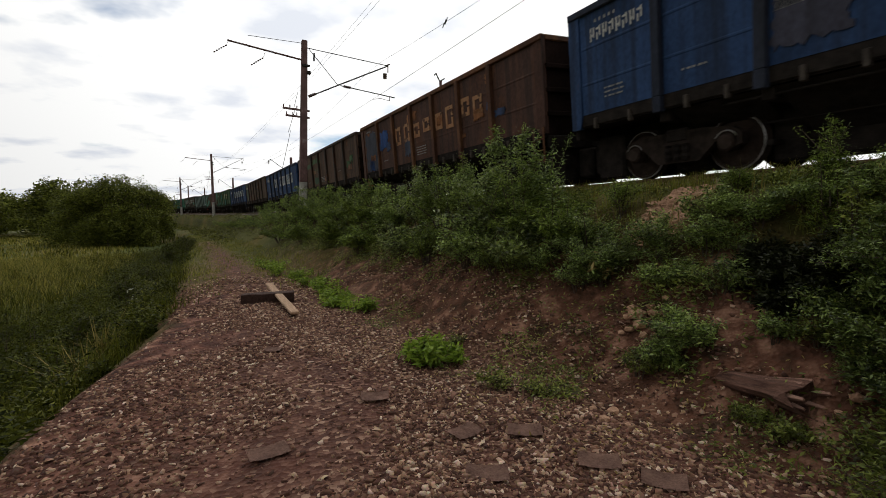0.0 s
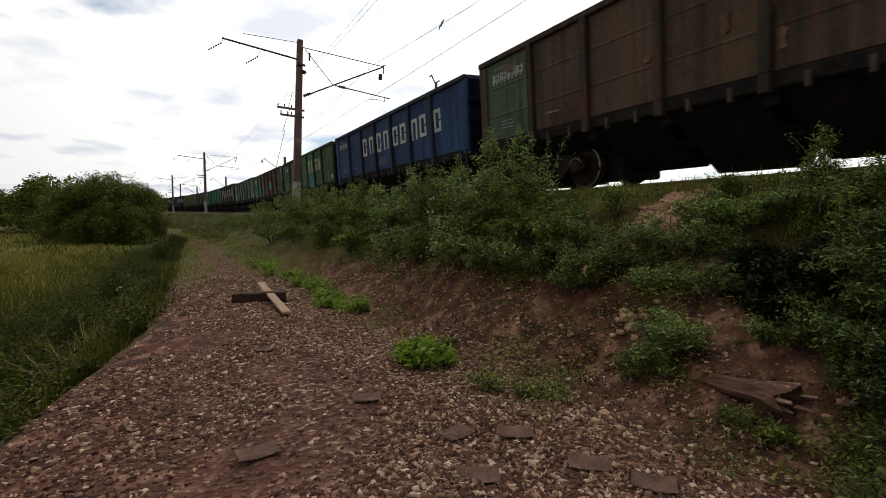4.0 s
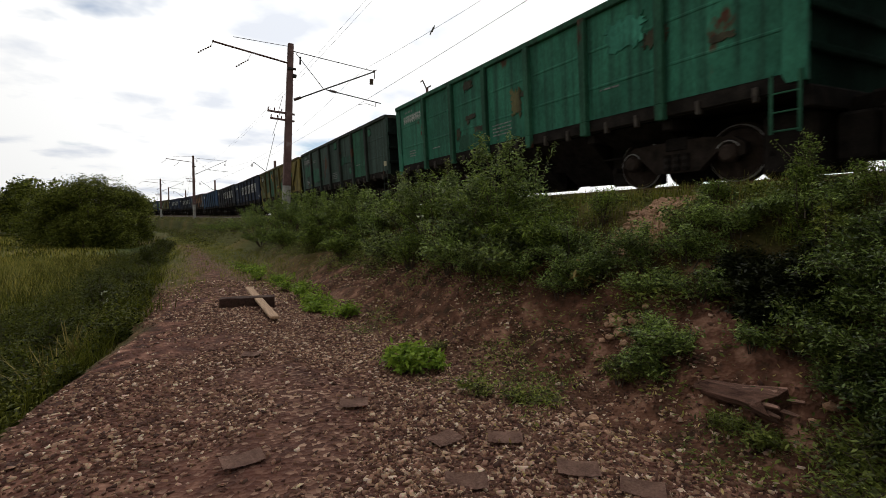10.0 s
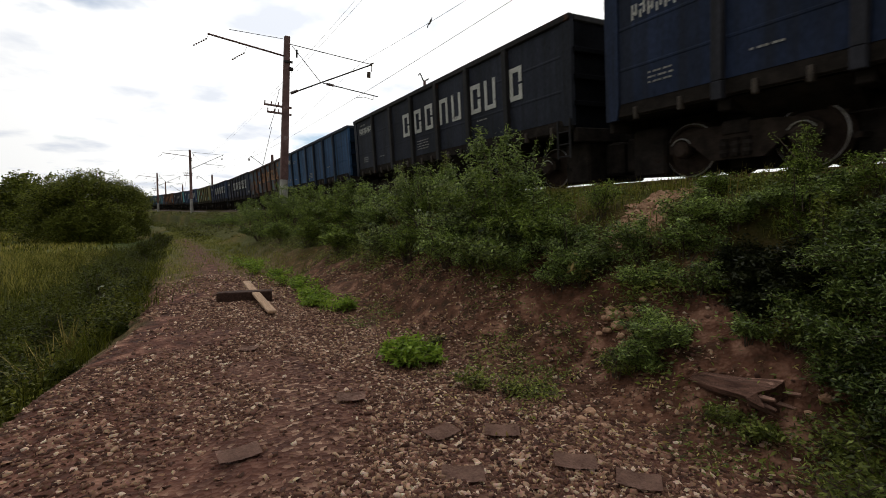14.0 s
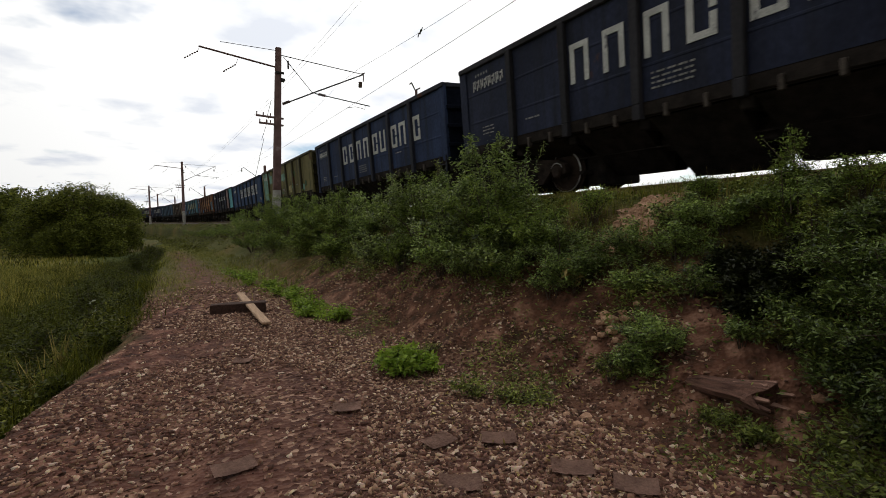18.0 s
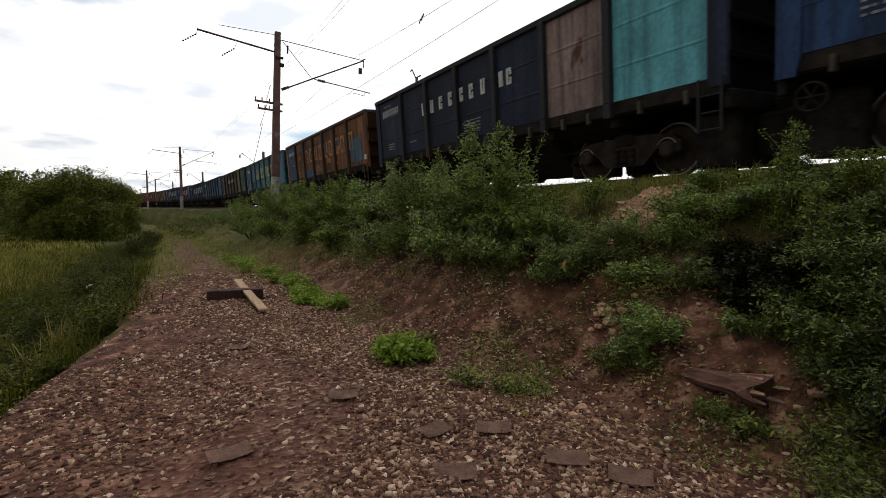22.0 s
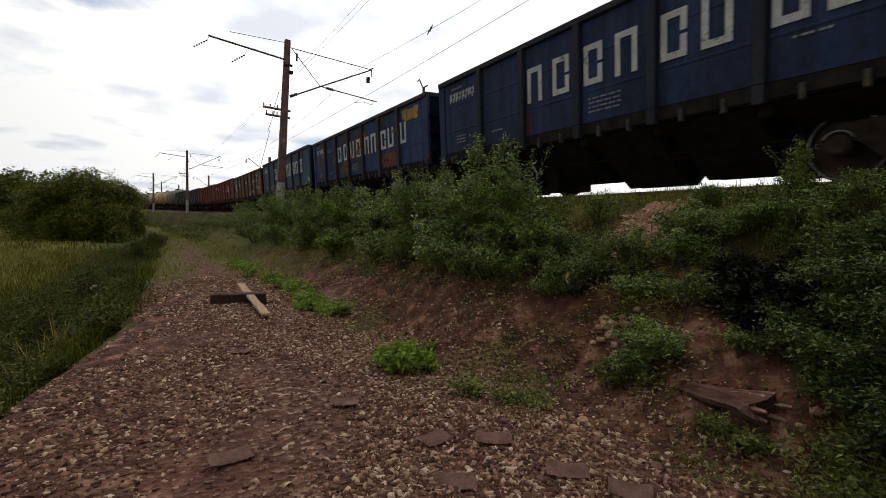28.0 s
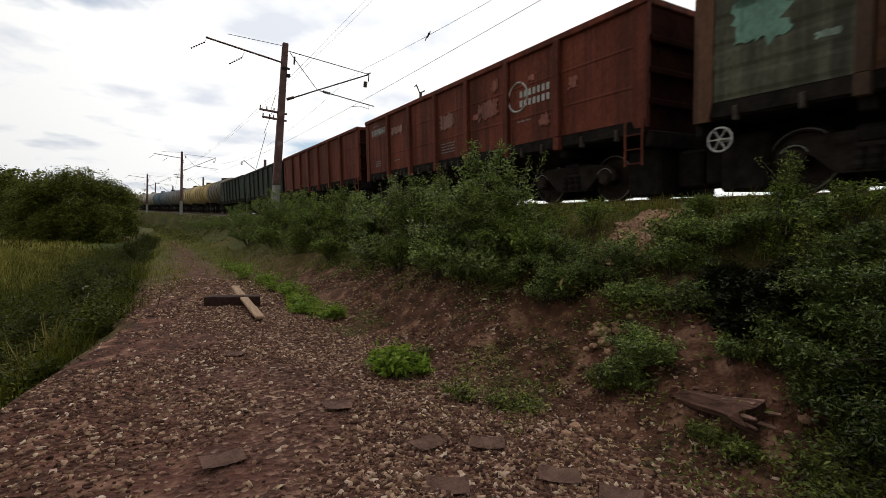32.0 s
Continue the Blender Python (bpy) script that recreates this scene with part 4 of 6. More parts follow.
RED_PAINT = surface("red_paint", (0.25, 0.03, 0.03), (0.42, 0.06, 0.05), 3, 0.6)
BRAKE_WHEELS = {1: RED_PAINT, 2: RED_PAINT, 7: RED_PAINT, 12: RED_PAINT, 29: WHITE, 9: UNDER, 20: UNDER, 24: UNDER}
BRACED = (12,)
PLATES = {3: 1, 8: 1, 13: 1, 16: 1, 17: 1, 20: 0, 26: 1, 28: 1, 22: 1, 6: 1, 11: 0}
# repaint patches: x0, x1, z0, z1, colour
PATCHES = {
    1: [(-6.0, -4.6, 1.5, 3.1, (0.05, 0.055, 0.075)), (-4.1, -3.3, 2.3, 3.0, (0.03, 0.07, 0.2)), (-5.6, -5.0, 1.5, 1.95, (0.03, 0.08, 0.24)), (-1.6, -1.05, 1.7, 2.3, (0.05, 0.06, 0.09))],
    11: [(-5.9, -4.6, 2.1, 2.7, (0.035, 0.11, 0.07)), (-4.1, -2.9, 1.7, 2.4, (0.035, 0.12, 0.075)), (1.0, 2.3, 2.2, 2.5, (0.03, 0.09, 0.06))],
    16: [(-5.9, -4.6, 2.6, 3.2, (0.06, 0.085, 0.12)), (-2.4, -1.1, 2.4, 3.2, (0.05, 0.08, 0.14)), (-4.1, -2.9, 1.5, 2.2, RUST), (1.1, 2.3, 1.5, 2.1, RUST)],
    24: [(-5.9, -4.7, 1.5, 2.4, (0.08, 0.06, 0.045)), (4.7, 5.9, 1.9, 2.9, (0.05, 0.09, 0.075))],
    0: [(-2.45, -1.55, 1.65, 2.35, (0.05, 0.05, 0.07))],
    2: [(-6.0, -5.2, 1.5, 2.0, (0.05, 0.10, 0.05)), (-4.1, -3.0, 2.7, 2.95, (0.06, 0.10, 0.05)), (-2.4, -1.0, 2.85, 3.15, (0.06, 0.11, 0.05)), (-2.2, -1.2, 1.6, 2.0, (0.05, 0.09, 0.05))],
    6: [(-4.2, -3.2, 1.6, 2.0, (0.05, 0.17, 0.13)), (-1.8, -1.1, 2.4, 2.95, (0.05, 0.22, 0.17)), (1.0, 2.3, 1.4, 1.9, (0.05, 0.16, 0.13)), (-5.7, -4.9, 1.5, 2.1, (0.05, 0.14, 0.10))],
    7: [(-0.7, 0.3, 1.5, 2.4, RUST), (-2.4, -1.6, 2.5, 3.2, RUST), (1.1, 2.2, 2.0, 2.6, (0.10, 0.26, 0.21))],
    8: [(-5.9, -4.7, 1.6, 2.2, (0.17, 0.24, 0.21)), (1.2, 1.8, 2.9, 3.2, (0.2, 0.25, 0.22))],
    9: [(-6.0, -5.1, 2.7, 2.95, MINT), (-5.6, -5.25, 2.2, 2.5, MINT), (-6.1, -5.5, 1.5, 2.0, MINT), (-4.2, -2.75, 2.75, 3.0, MINT), (-3.6, -2.8, 1.7, 1.95, MINT), (-2.45, -1.0, 2.85, 3.1, MINT), (-2.3, -1.1, 1.7, 1.95, MINT),
        (0.1, 0.6, 2.75, 2.95, MINT), (4.6, 6.1, 1.9, 2.3, (0.05, 0.20, 0.12))],
    10: [(0.2, 0.6, 2.0, 2.6, (0.12, 0.11, 0.05)), (-2.3, -1.2, 1.5, 1.9, (0.03, 0.10, 0.06)), (3.2, 4.0, 2.6, 3.1, (0.05, 0.22, 0.15))],
    12: [(-2.4, -1.0, 1.5, 2.0, (0.05, 0.12, 0.07)), (1.1, 2.4, 1.6, 2.3, (0.05, 0.13, 0.08)), (-4.1, -2.9, 1.4, 1.8, (0.17, 0.15, 0.05))],
    19: [(-5.9, -5.0, 1.5, 2.9, MINT), (-4.1, -3.3, 2.6, 3.1, MINT), (-2.2, -1.5, 1.9, 2.3, MINT), (-0.5, 0.4, 2.5, 2.9, MINT), (1.3, 1.9, 1.6, 2.0, (0.3, 0.27, 0.13)), (-2.4, -1.2, 2.5, 2.8, (0.22, 0.09, 0.05))],
    22: [(-5.9, -4.6, 1.7, 2.9, (0.04, 0.07, 0.14)), (4.6, 5.9, 1.6, 2.6, (0.06, 0.10, 0.13)), (-2.4, -1.2, 1.4, 1.8, (0.05, 0.10, 0.2))],
    23: [(-4.15, -3.3, 1.45, 2.0, (0.05, 0.035, 0.03)), (-2.4, -1.4, 1.5, 1.8, (0.03, 0.1, 0.26))],
    27: [(-2.2, -1.2, 1.6, 1.9, RUST), (2.8, 4.1, 1.5, 2.0, RUST), (4.7, 5.9, 2.9, 3.3, (0.30, 0.18, 0.06))],
    29: [(-5.9, -5.2, 2.2, 2.9, MINT), (-3.9, -3.2, 2.5, 2.8, (0.25, 0.3, 0.25)), (-0.3, 0.5, 2.6, 2.8, MINT), (1.2, 2.3, 1.5, 1.75, MINT), (3.0, 3.6, 2.5, 2.75, MINT), (5.0, 5.8, 1.9, 2.1, MINT)],
    30: [(-0.6, 0.2, 2.35, 2.75, (0.28, 0.15, 0.12)), (1.4, 2.2, 2.3, 2.7, (0.24, 0.10, 0.08)), (-4.1, -3.2, 2.7, 2.95, (0.35, 0.2, 0.17))],
}


# leftover flakes of another paint: colour, how many
FLAKES = {1: [((0.24, 0.10, 0.04), 9), ((0.04, 0.06, 0.12), 4)], 2: [((0.07, 0.13, 0.06), 10), ((0.16, 0.08, 0.045), 6)], 4: [((0.15, 0.09, 0.055), 8)], 6: [((0.06, 0.20, 0.15), 8), ((0.10, 0.055, 0.03), 6)],
          7: [((0.08, 0.24, 0.19), 10), ((0.18, 0.07, 0.035), 6)], 9: [(MINT, 8), ((0.12, 0.10, 0.05), 6)], 10: [((0.06, 0.055, 0.035), 8)], 11: [((0.04, 0.13, 0.08), 6)],
          12: [((0.05, 0.045, 0.02), 14), ((0.30, 0.17, 0.05), 5), ((0.06, 0.15, 0.09), 6)], 16: [(RUST, 10), ((0.25, 0.12, 0.05), 5)], 19: [(MINT, 7), ((0.08, 0.14, 0.07), 7)],
          22: [((0.30, 0.12, 0.045), 8), ((0.05, 0.08, 0.15), 6)], 23: [((0.05, 0.06, 0.07), 6)], 27: [((0.17, 0.075, 0.04), 14)], 29: [((0.28, 0.36, 0.30), 16), ((0.07, 0.09, 0.06), 8)], 30: [((0.30, 0.12, 0.09), 5)], 24: [((0.12, 0.08, 0.05), 6)]}


def ragged_patch(w, x0, x1, z0, z1, material):
    """A patch of other paint with a flaking edge."""
    n, ring = 12, []
    for k in range(4 * n):
        side, f = k // n, (k % n) / n
        x, z = ((x0 + (x1 - x0) * f, z0), (x1, z0 + (z1 - z0) * f), (x1 - (x1 - x0) * f, z1), (x0, z1 - (z1 - z0) * f))[side]
        j = min(0.05, 0.14 * min(x1 - x0, z1 - z0))
        ring.append((x + rng.normal() * j * (0.35 if side % 2 == 0 else 0.9), z + rng.normal() * j * (0.9 if side % 2 == 0 else 0.35)))
    return outline(w, "repaint_patch", ring, material, "patch of other paint")


def shaded_end(c):
    """A wagon's end paint, darkened for the shade in the narrow gap between wagons."""
    # the word dust only keeps these keys apart from plain paint
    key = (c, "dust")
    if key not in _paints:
        _paints[key] = surface("shaded_end_paint", tuple(0.10 * v + 0.003 for v in c), tuple(0.28 * v + 0.006 for v in c), 1.2, 1.0, 0.0, 0.2, shine=0.02)
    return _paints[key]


def brake_wheel(w, material):
    """A spoked hand wheel on its spindle under the trailing corner."""
    bm = bmesh.new()
    c = Vector((-HALF + 0.42, -SIDE - 0.02, 0.86))
    ring = [c + Vector((math.cos(a) * 0.185, 0, math.sin(a) * 0.185)) for a in np.linspace(0, 2 * math.pi, 19)]
    for p, q in zip(ring, ring[1:]):
        tube(bm, p, q, 0.017, seg=6)
    for k in range(6):
        a = k * math.pi / 3
        tube(bm, c, c + Vector((math.cos(a) * 0.185, 0, math.sin(a) * 0.185)), 0.012, seg=5)
    tube(bm, c + Vector((0, 0.25, 0)), c - Vector((0, 0.03, 0)), 0.03, seg=8)
    part("brake_wheel", bm, material, w, "spoked hand brake wheel")


def emblem(w):
    """A round white emblem with plain bars beside it."""
    bm = bmesh.new()
    y = -SIDE - 0.026
    for a0, a1, r in ((70, 320, 0.34), (-20, 60, 0.34)):
        arc = [Vector((3.0 + math.cos(radians(a)) * r, y, 2.55 + math.sin(radians(a)) * r)) for a in np.linspace(a0, a1, 16)]
        for p, q in zip(arc, arc[1:]):
            tube(bm, p, q, 0.028, seg=4)
    part("emblem_ring", bm, WHITE, w, "white painted ring")
    for z in (2.30, 2.52):
        for i in range(7):
            bars(w, "letter_shape", [(3.08 + i * 0.15, 3.17 + i * 0.15, z, z + 0.15)], WHITE, "plain painted strokes")


def dress(w, spec, index):
    """Repaints a copy of the pattern wagon and adds its own marks."""
    colour, rust, frame_colour, word, other, ribbed, label = spec
    w["label"] = label
    body, fr = paint(colour, rust), paint(frame_colour or tuple(v * 0.32 + d for v, d in zip(colour, (0.022, 0.0195, 0.017))), min(1, rust + 0.1))
    for o in list(w.children):
        base = o.name.split(".")[0]
        if base == "side_panel" and "slot" in o:
            if bool(o["ribbed"]) != bool(ribbed):
                bpy.data.objects.remove(o)
                continue
            c = other.get(o["slot"])
            swap(o, paint(c, rust * 0.6) if c else body)
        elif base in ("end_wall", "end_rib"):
            # end walls and ribs carry the gap's shade in their colour
            swap(o, shaded_end(colour))
        elif base in ("side_panel", "corner_post"):
            swap(o, body)
        elif "frame" in o:
            swap(o, fr)
    if word:
        m, x0, x1, z0, z1, n, gone = word
        for one in word_shapes(x0, x1, z0, z1, n, gone, 0.115 if z1 - z0 > 0.6 else 0.07):
            outline(w, "letter_shape", one, m, "plain painted strokes")
    if index in BRAKE_WHEELS:
        brake_wheel(w, BRAKE_WHEELS[index])
    if index == 0:
        bm = box(bmesh.new(), -3.0, -0.9, -0.5, 0.5, 0.10, 1.0, 0.06)
        tube(bm, (-3.3, -1.35, 1.06), (1.5, -1.35, 1.06), 0.022, seg=8)
        part("brake_gear", bm, UNDER, w)
    if index in BRACED:
        for x, flip in ((POSTS[0] + 0.3, 1), (POSTS[6] + 0.08, -1)):
            bm = bmesh.new()
            a, b = (x, x + 1.75) if flip > 0 else (x + 1.75, x)
            tube(bm, (a, -SIDE - 0.045, TOP - 0.25), (b, -SIDE - 0.045, 1.45), 0.055, seg=4)
            part("diagonal_brace", bm, fr, w)
    for c, count in FLAKES.get(index, ()):
        for _ in range(count):
            x, z = rng.uniform(-6.0, 5.4), rng.uniform(1.55, 3.15)
            wide, tall = rng.uniform(0.1, 0.6), rng.uniform(0.08, 0.32)
            ragged_patch(w, x, x + wide, z, min(3.36, z + tall), paint(c, 0.15))
    for x0, x1, z0, z1, c in PATCHES.get(index, ()):
        ragged_patch(w, x0, x1, z0, z1, paint(c, 0.12))
    if index in PLATES:
        bm = box(bmesh.new(), HALF - 0.38, HALF - 0.14, -SIDE - 0.062, -SIDE - 0.052, 1.62, 1.81, 0.003)
        part("route_plate", bm, WHITE if PLATES[index] else CREAM, w, "small pale plate")
    if index == 12:
        for i in range(10):
            x = -0.55 + 0.40 * i
            if clear_posts(x, x + 0.24):
                bars(w, "letter_shape", [(x, x + 0.06, 2.62, 2.95), (x, x + 0.24, 2.74, 2.80)], BLACK_INK, "plain painted strokes")
    if index == 30:
        emblem(w)
    if not ribbed and index not in (16, 31, 32, 33):
        number, lines = small_marks(2 + index % 4)
        bars(w, "painted_number", number, INK if index in (2, 8, 11, 24) else WHITE, "row of white bars")["kind"] = "stuff"
        bars(w, "small_print", lines, INK, "small painted marks")["kind"] = "stuff"
    return w


def swap(o, material):
    o.material_slots[0].link = "OBJECT"
    o.material_slots[0].material = material


def build_tank():
    w = thing("tank_wagon", "cylindrical tank wagon", "wagon", group="wagons of the freight train")
    bm = lathe(bmesh.new(), [(0.7, -5.45), (1.25, -5.25), (1.5, -4.9), (1.5, 4.9), (1.25, 5.25), (0.7, 5.45)], 24, "X")
    bmesh.ops.translate(bm, verts=bm.verts, vec=(0, 0, 2.75))
    part("tank", bm, paint((0.4, 0.35, 0.25)), w, smooth=True)
    for x in (-3.2, -1.1, 1.1, 3.2):
        bm = lathe(bmesh.new(), [(1.515, -0.06), (1.53, -0.05), (1.53, 0.05), (1.515, 0.06)], 24, "X")
        bmesh.ops.translate(bm, verts=bm.verts, vec=(x, 0, 2.75))
        part("tank_band", bm, UNDER, w)
    bm = bmesh.new()
    tube(bm, (0, 0, 4.2), (0, 0, 4.5), 0.35, seg=12)
    part("filler_dome", bm, UNDER, w)
    bm = box(bmesh.new(), -5.6, 5.6, -0.25, 0.25, 0.9, 1.2, 0.02)
    for x in (-4.0, 4.0):
        box(bm, x - 0.5, x + 0.5, -1.3, 1.3, 1.0, 1.45, 0.03)
    part("centre_sill", bm, UNDER, w)
    for cx in (-3.9, 3.9):
        build_bogie_parts(w, cx)
        for ax in (-0.925, 0.925):
            o = part("wheelset", wheelset_mesh(), [WHEEL_FACE, WHEEL_RIM], w)
            o.location = (cx + ax, 0, 0.4785)
    return w


def on_rails(s):
    x, y, z, th = on_track(s)
    return Matrix.Translation((x, y, z)) @ Matrix.Rotation(th - math.pi / 2, 4, "Z") @ Matrix.Rotation(CANT, 4, "X")


TRAIN = []
TALLER = (9, 28)
# wagons differ in length: how far each one's middle lies off the even spacing
SLACK = [1.49, 1.50, 1.41, 1.46, 1.39, 1.29, 1.20, 1.22, 1.23, 1.50, 1.47, 1.60, 1.60, 1.58, 1.60, 1.57, 1.45, 1.20, 1.23, 1.36, 1.36, 1.15, 1.36, 1.50, 1.58, 1.42, 1.22, 1.13, 1.15, 1.42, 1.42, 1.42, 1.42, 1.42]


def build_train():
    """Wagons in order of arrival, with the length of train ahead of each one's middle."""
    pattern = build_gondola()
    for i in range(1, len(WAGONS)):
        TRAIN.append((copy_thing(pattern, on_rails(i * PITCH)), i * PITCH + SLACK[i]))
    TRAIN.insert(0, (pattern, SLACK[0]))
    for i, (w, _) in enumerate(TRAIN):
        dress(w, WAGONS[i], i)
        if i in TALLER:
            w.scale.z = 1.035
    tank = build_tank()
    at = (len(WAGONS) - 1) * PITCH + PITCH / 2 + TANK_PITCH / 2 + SLACK[-1]
    for i, c in enumerate(TANK_COLOURS):
        w = tank if i == 0 else copy_thing(tank, on_rails(0))
        for o in w.children:
            if o.name.split(".")[0] == "tank":
                swap(o, paint(c, 0.15))
        tone = "cream" if c[0] > 0.4 else "grey"
        w["label"] = tone + " cylindrical tank wagon with dark bands on the rails"
        TRAIN.append((w, at))
        at += TANK_PITCH


build_train()


# ---- catenary poles and wires ----
def build_pole(s, u, top, name_label, lean=0.0, far=False, foot=2.17):
    x, y = beside(s, u)
    th = on_track(s)[3]
    base = height(y, u) - 0.3
    # local axes: +x towards the track, z up
    stand = Matrix.Translation((x, y, top)) @ Matrix.Rotation(th, 4, "Z") @ Matrix.Rotation(radians(lean), 4, "Y") @ Matrix.Translation((0, 0, -top))
    w = thing("catenary_pole", name_label, "pole", stand, "poles along the railway")
    bm = bmesh.new()
    bmesh.ops.create_cone(bm, cap_ends=True, segments=12, radius1=0.23, radius2=0.21, depth=foot - base, matrix=Matrix.Translation((0, 0, (foot + base) / 2)))
    part("foundation", bm, CONCRETE, w, "pale concrete foot")
    bm = box(bmesh.new(), -0.19, 0.19, -0.16, 0.16, foot, top, 0.03)
    for v in bm.verts:
        if v.co.z > 5:
            v.co.x *= 0.72
            v.co.y *= 0.72
    part("mast", bm, POLE_STEEL, w)
    side = -1 if far else 1
    j = top - 2.8
    if far:
        bm = bmesh.new()
        tube(bm, (-0.2, 0, top - 2.0), (-2.5, 0, top - 0.35), 0.035)
        tube(bm, (-2.4, 0, top - 0.35), (-2.75, 0, top - 0.55), 0.03)
        part("bracket_arm", bm, CABLE, w)
        bm = bmesh.new()
        for k in range(3):
            tube(bm, (-2.72, 0, top - 0.62 - k * 0.11), (-2.72, 0, top - 0.68 - k * 0.11), 0.10, seg=10)
        part("wire_hanger", bm, PORCELAIN, w)
        return w
    bm = bmesh.new()
    tube(bm, (0.25 * side, 0, j - 0.02), (1.75 * side, 0, j + 0.80), 0.035)
    tube(bm, (1.75 * side, 0, j + 0.80), (4.62 * side, 0, j + 2.34), 0.035)
    part("bracket_arm", bm, CABLE, w)
    bm = bmesh.new()
    tube(bm, (0.14 * side, 0, top - 0.35), (4.62 * side, 0, j + 2.34), 0.022)
    part("stay_rod", bm, CABLE, w)
    bm = bmesh.new()
    tube(bm, (0.25 * side, 0, top - 0.4), (1.8 * side, 0, j + 0.80), 0.018)
    box(bm, 0.5 * side - 0.04, 0.5 * side + 0.04, -0.02, 0.02, top - 0.95, top - 0.55)
    part("stay_rod", bm, CABLE, w)
    bm = bmesh.new()
    tube(bm, (1.9 * side, 0, j + 0.82), (5.05 * side, 0, j + 0.64), 0.028)
    tube(bm, (4.75 * side, 0, j + 0.66), (4.75 * side, 0, j + 0.42), 0.02)
    tube(bm, (4.75 * side, 0, j + 0.42), (4.2 * side, 0, j + 0.48), 0.014)
    tube(bm, (4.2 * side, 0, j + 0.48), (3.75 * side, 0, j + 0.36), 0.014)
    part("registration_arm", bm, CABLE, w)
    for a, b in (((0.25, j), (0.62, j + 0.20)), ((2.1, j + 0.81), (2.5, j + 0.79))):
        bm = bmesh.new()
        for k in range(4):
            f0, f1 = k / 4, (k + 0.6) / 4
            p, q = Vector((a[0], 0, a[1])), Vector((b[0], 0, b[1]))
            A, B = p.lerp(q, f0), p.lerp(q, f1)
            A.x *= side
            B.x *= side
            tube(bm, A, B, 0.075, seg=10)
        part("insulator", bm, PORCELAIN, w)
    bm = bmesh.new()
    tube(bm, (4.5 * side, 0, j + 2.34), (4.72 * side, 0, j + 2.45), 0.03)
    tube(bm, (4.62 * side, 0, j + 2.40), (4.62 * side, 0, j + 1.95), 0.03)
    for k in range(3):
        tube(bm, (4.45 * side, 0, j + 1.88 - k * 0.11), (4.45 * side, 0, j + 1.82 - k * 0.11), 0.11, seg=10)
    part("wire_hanger", bm, PORCELAIN, w)
    if not far:
        bm = bmesh.new()
        tube(bm, (-0.14, 0, top - 1.0), (-3.62, 0, top - 0.72), 0.045)
        part("feeder_arm", bm, POLE_STEEL, w)
        bm = bmesh.new()
        tube(bm, (-0.14, 0, top - 0.16), (-2.7, 0, top - 0.30), 0.014)
        part("stay_rod", bm, CABLE, w)
        for xx, zz in ((-3.65, top - 0.95), (-2.0, top - 1.25)):
            bm = bmesh.new()
            for k in range(6):
                p = Vector((xx - 0.10 * k, -0.02 * k, zz - 0.085 * k))
                tube(bm, p, p + Vector((-0.06, 0, -0.05)), 0.032, seg=8)
            tube(bm, (xx, 0, zz), (xx + 0.1, 0, zz + 0.3), 0.008, seg=5)
            part("feeder_insulator", bm, PORCELAIN, w)
        for z, l in ((top - 3.6, 1.05), (top - 3.95, 0.9)):
            bm = box(bmesh.new(), -l, 0.3, -0.05, 0.05, z, z + 0.09, 0.01)
            for xx in (-l + 0.04, -l + 0.35, -0.35):
                tube(bm, (xx, 0, z + 0.09), (xx, 0, z + 0.24), 0.028, seg=8)
            part("cross_arm", bm, POLE_STEEL, w)
        bm = bmesh.new()
        box(bm, -0.16, 0.26, -0.2, -0.14, top - 1.35, top - 1.24, 0.01)
        box(bm, 0.12, 0.30, -0.2, 0.0, top - 1.7, top - 1.55, 0.01)
        part("clamp", bm, IRON, w)
        bm = bmesh.new()
        pts = [(-0.25, top - 2.6), (-0.35, top - 3.4), (-0.6, top - 4.6), (-1.3, top - 8.6)]
        for (a, za), (b, zb) in zip(pts, pts[1:]):
            tube(bm, (a, 0.3, za), (b, 0.9, zb), 0.012, seg=5)
        part("earth_wire", bm, CABLE, w)
    return w


POLE_AT = [(25.5, 3.45, 10.75, 2.3, 3.5), (82.7, 3.45, 11.75, 0, 4.3), (126.5, 3.45, 11.4, 0, 4.6)]
for s, u, z, lean, foot in POLE_AT:
    build_pole(s, u, z, "brown steel catenary pole on a concrete foot", lean, False, foot)
for s, top in ((62, 9.3), (105.5, 10.0), (136.5, 9.7), (156.7, 11.5)):
    build_pole(s, -3.5, top, "brown catenary pole beyond the train", 0, True)


def wire(name, pts, r, label, category="cable"):
    cu = bpy.data.curves.new(name, "CURVE")
    cu.dimensions, cu.bevel_depth, cu.bevel_resolution = "3D", r, 1
    sp = cu.splines.new("POLY")
    sp.points.add(len(pts) - 1)
    for p, c in zip(sp.points, pts):
        p.co = (*c, 1)
    cu.materials.append(CABLE)
    return tagged(new(name, cu), label, category)


def along(u, z_at, s0=-45, s1=212, sag=0.0, spans=(-37, 25.5, 82.7, 126.5, 190)):
    pts = []
    for s in np.arange(s0, s1, 3.0):
        k = 0.0
        for a, b in zip(spans, spans[1:]):
            if a <= s <= b:
                f = (s - a) / (b - a)
                k = 4 * f * (1 - f)
        x, y = beside(s, u)
        pts.append((x, y, z_at + float(rail_z(s)) - RAIL_Z - sag * k))
    return pts


wire("contact_wire", along(-0.25, 8.25), 0.009, "thin overhead contact wire above the track")
wire("messenger_wire", along(-0.25, 10.0, sag=1.3), 0.007, "thin overhead messenger wire above the contact wire")
wire("feeder_wire", along(3.1, 9.25), 0.005, "thin feeder wire carried by the poles")
wire("feeder_wire", along(2.9, 9.25), 0.005, "thin feeder wire carried by the poles")


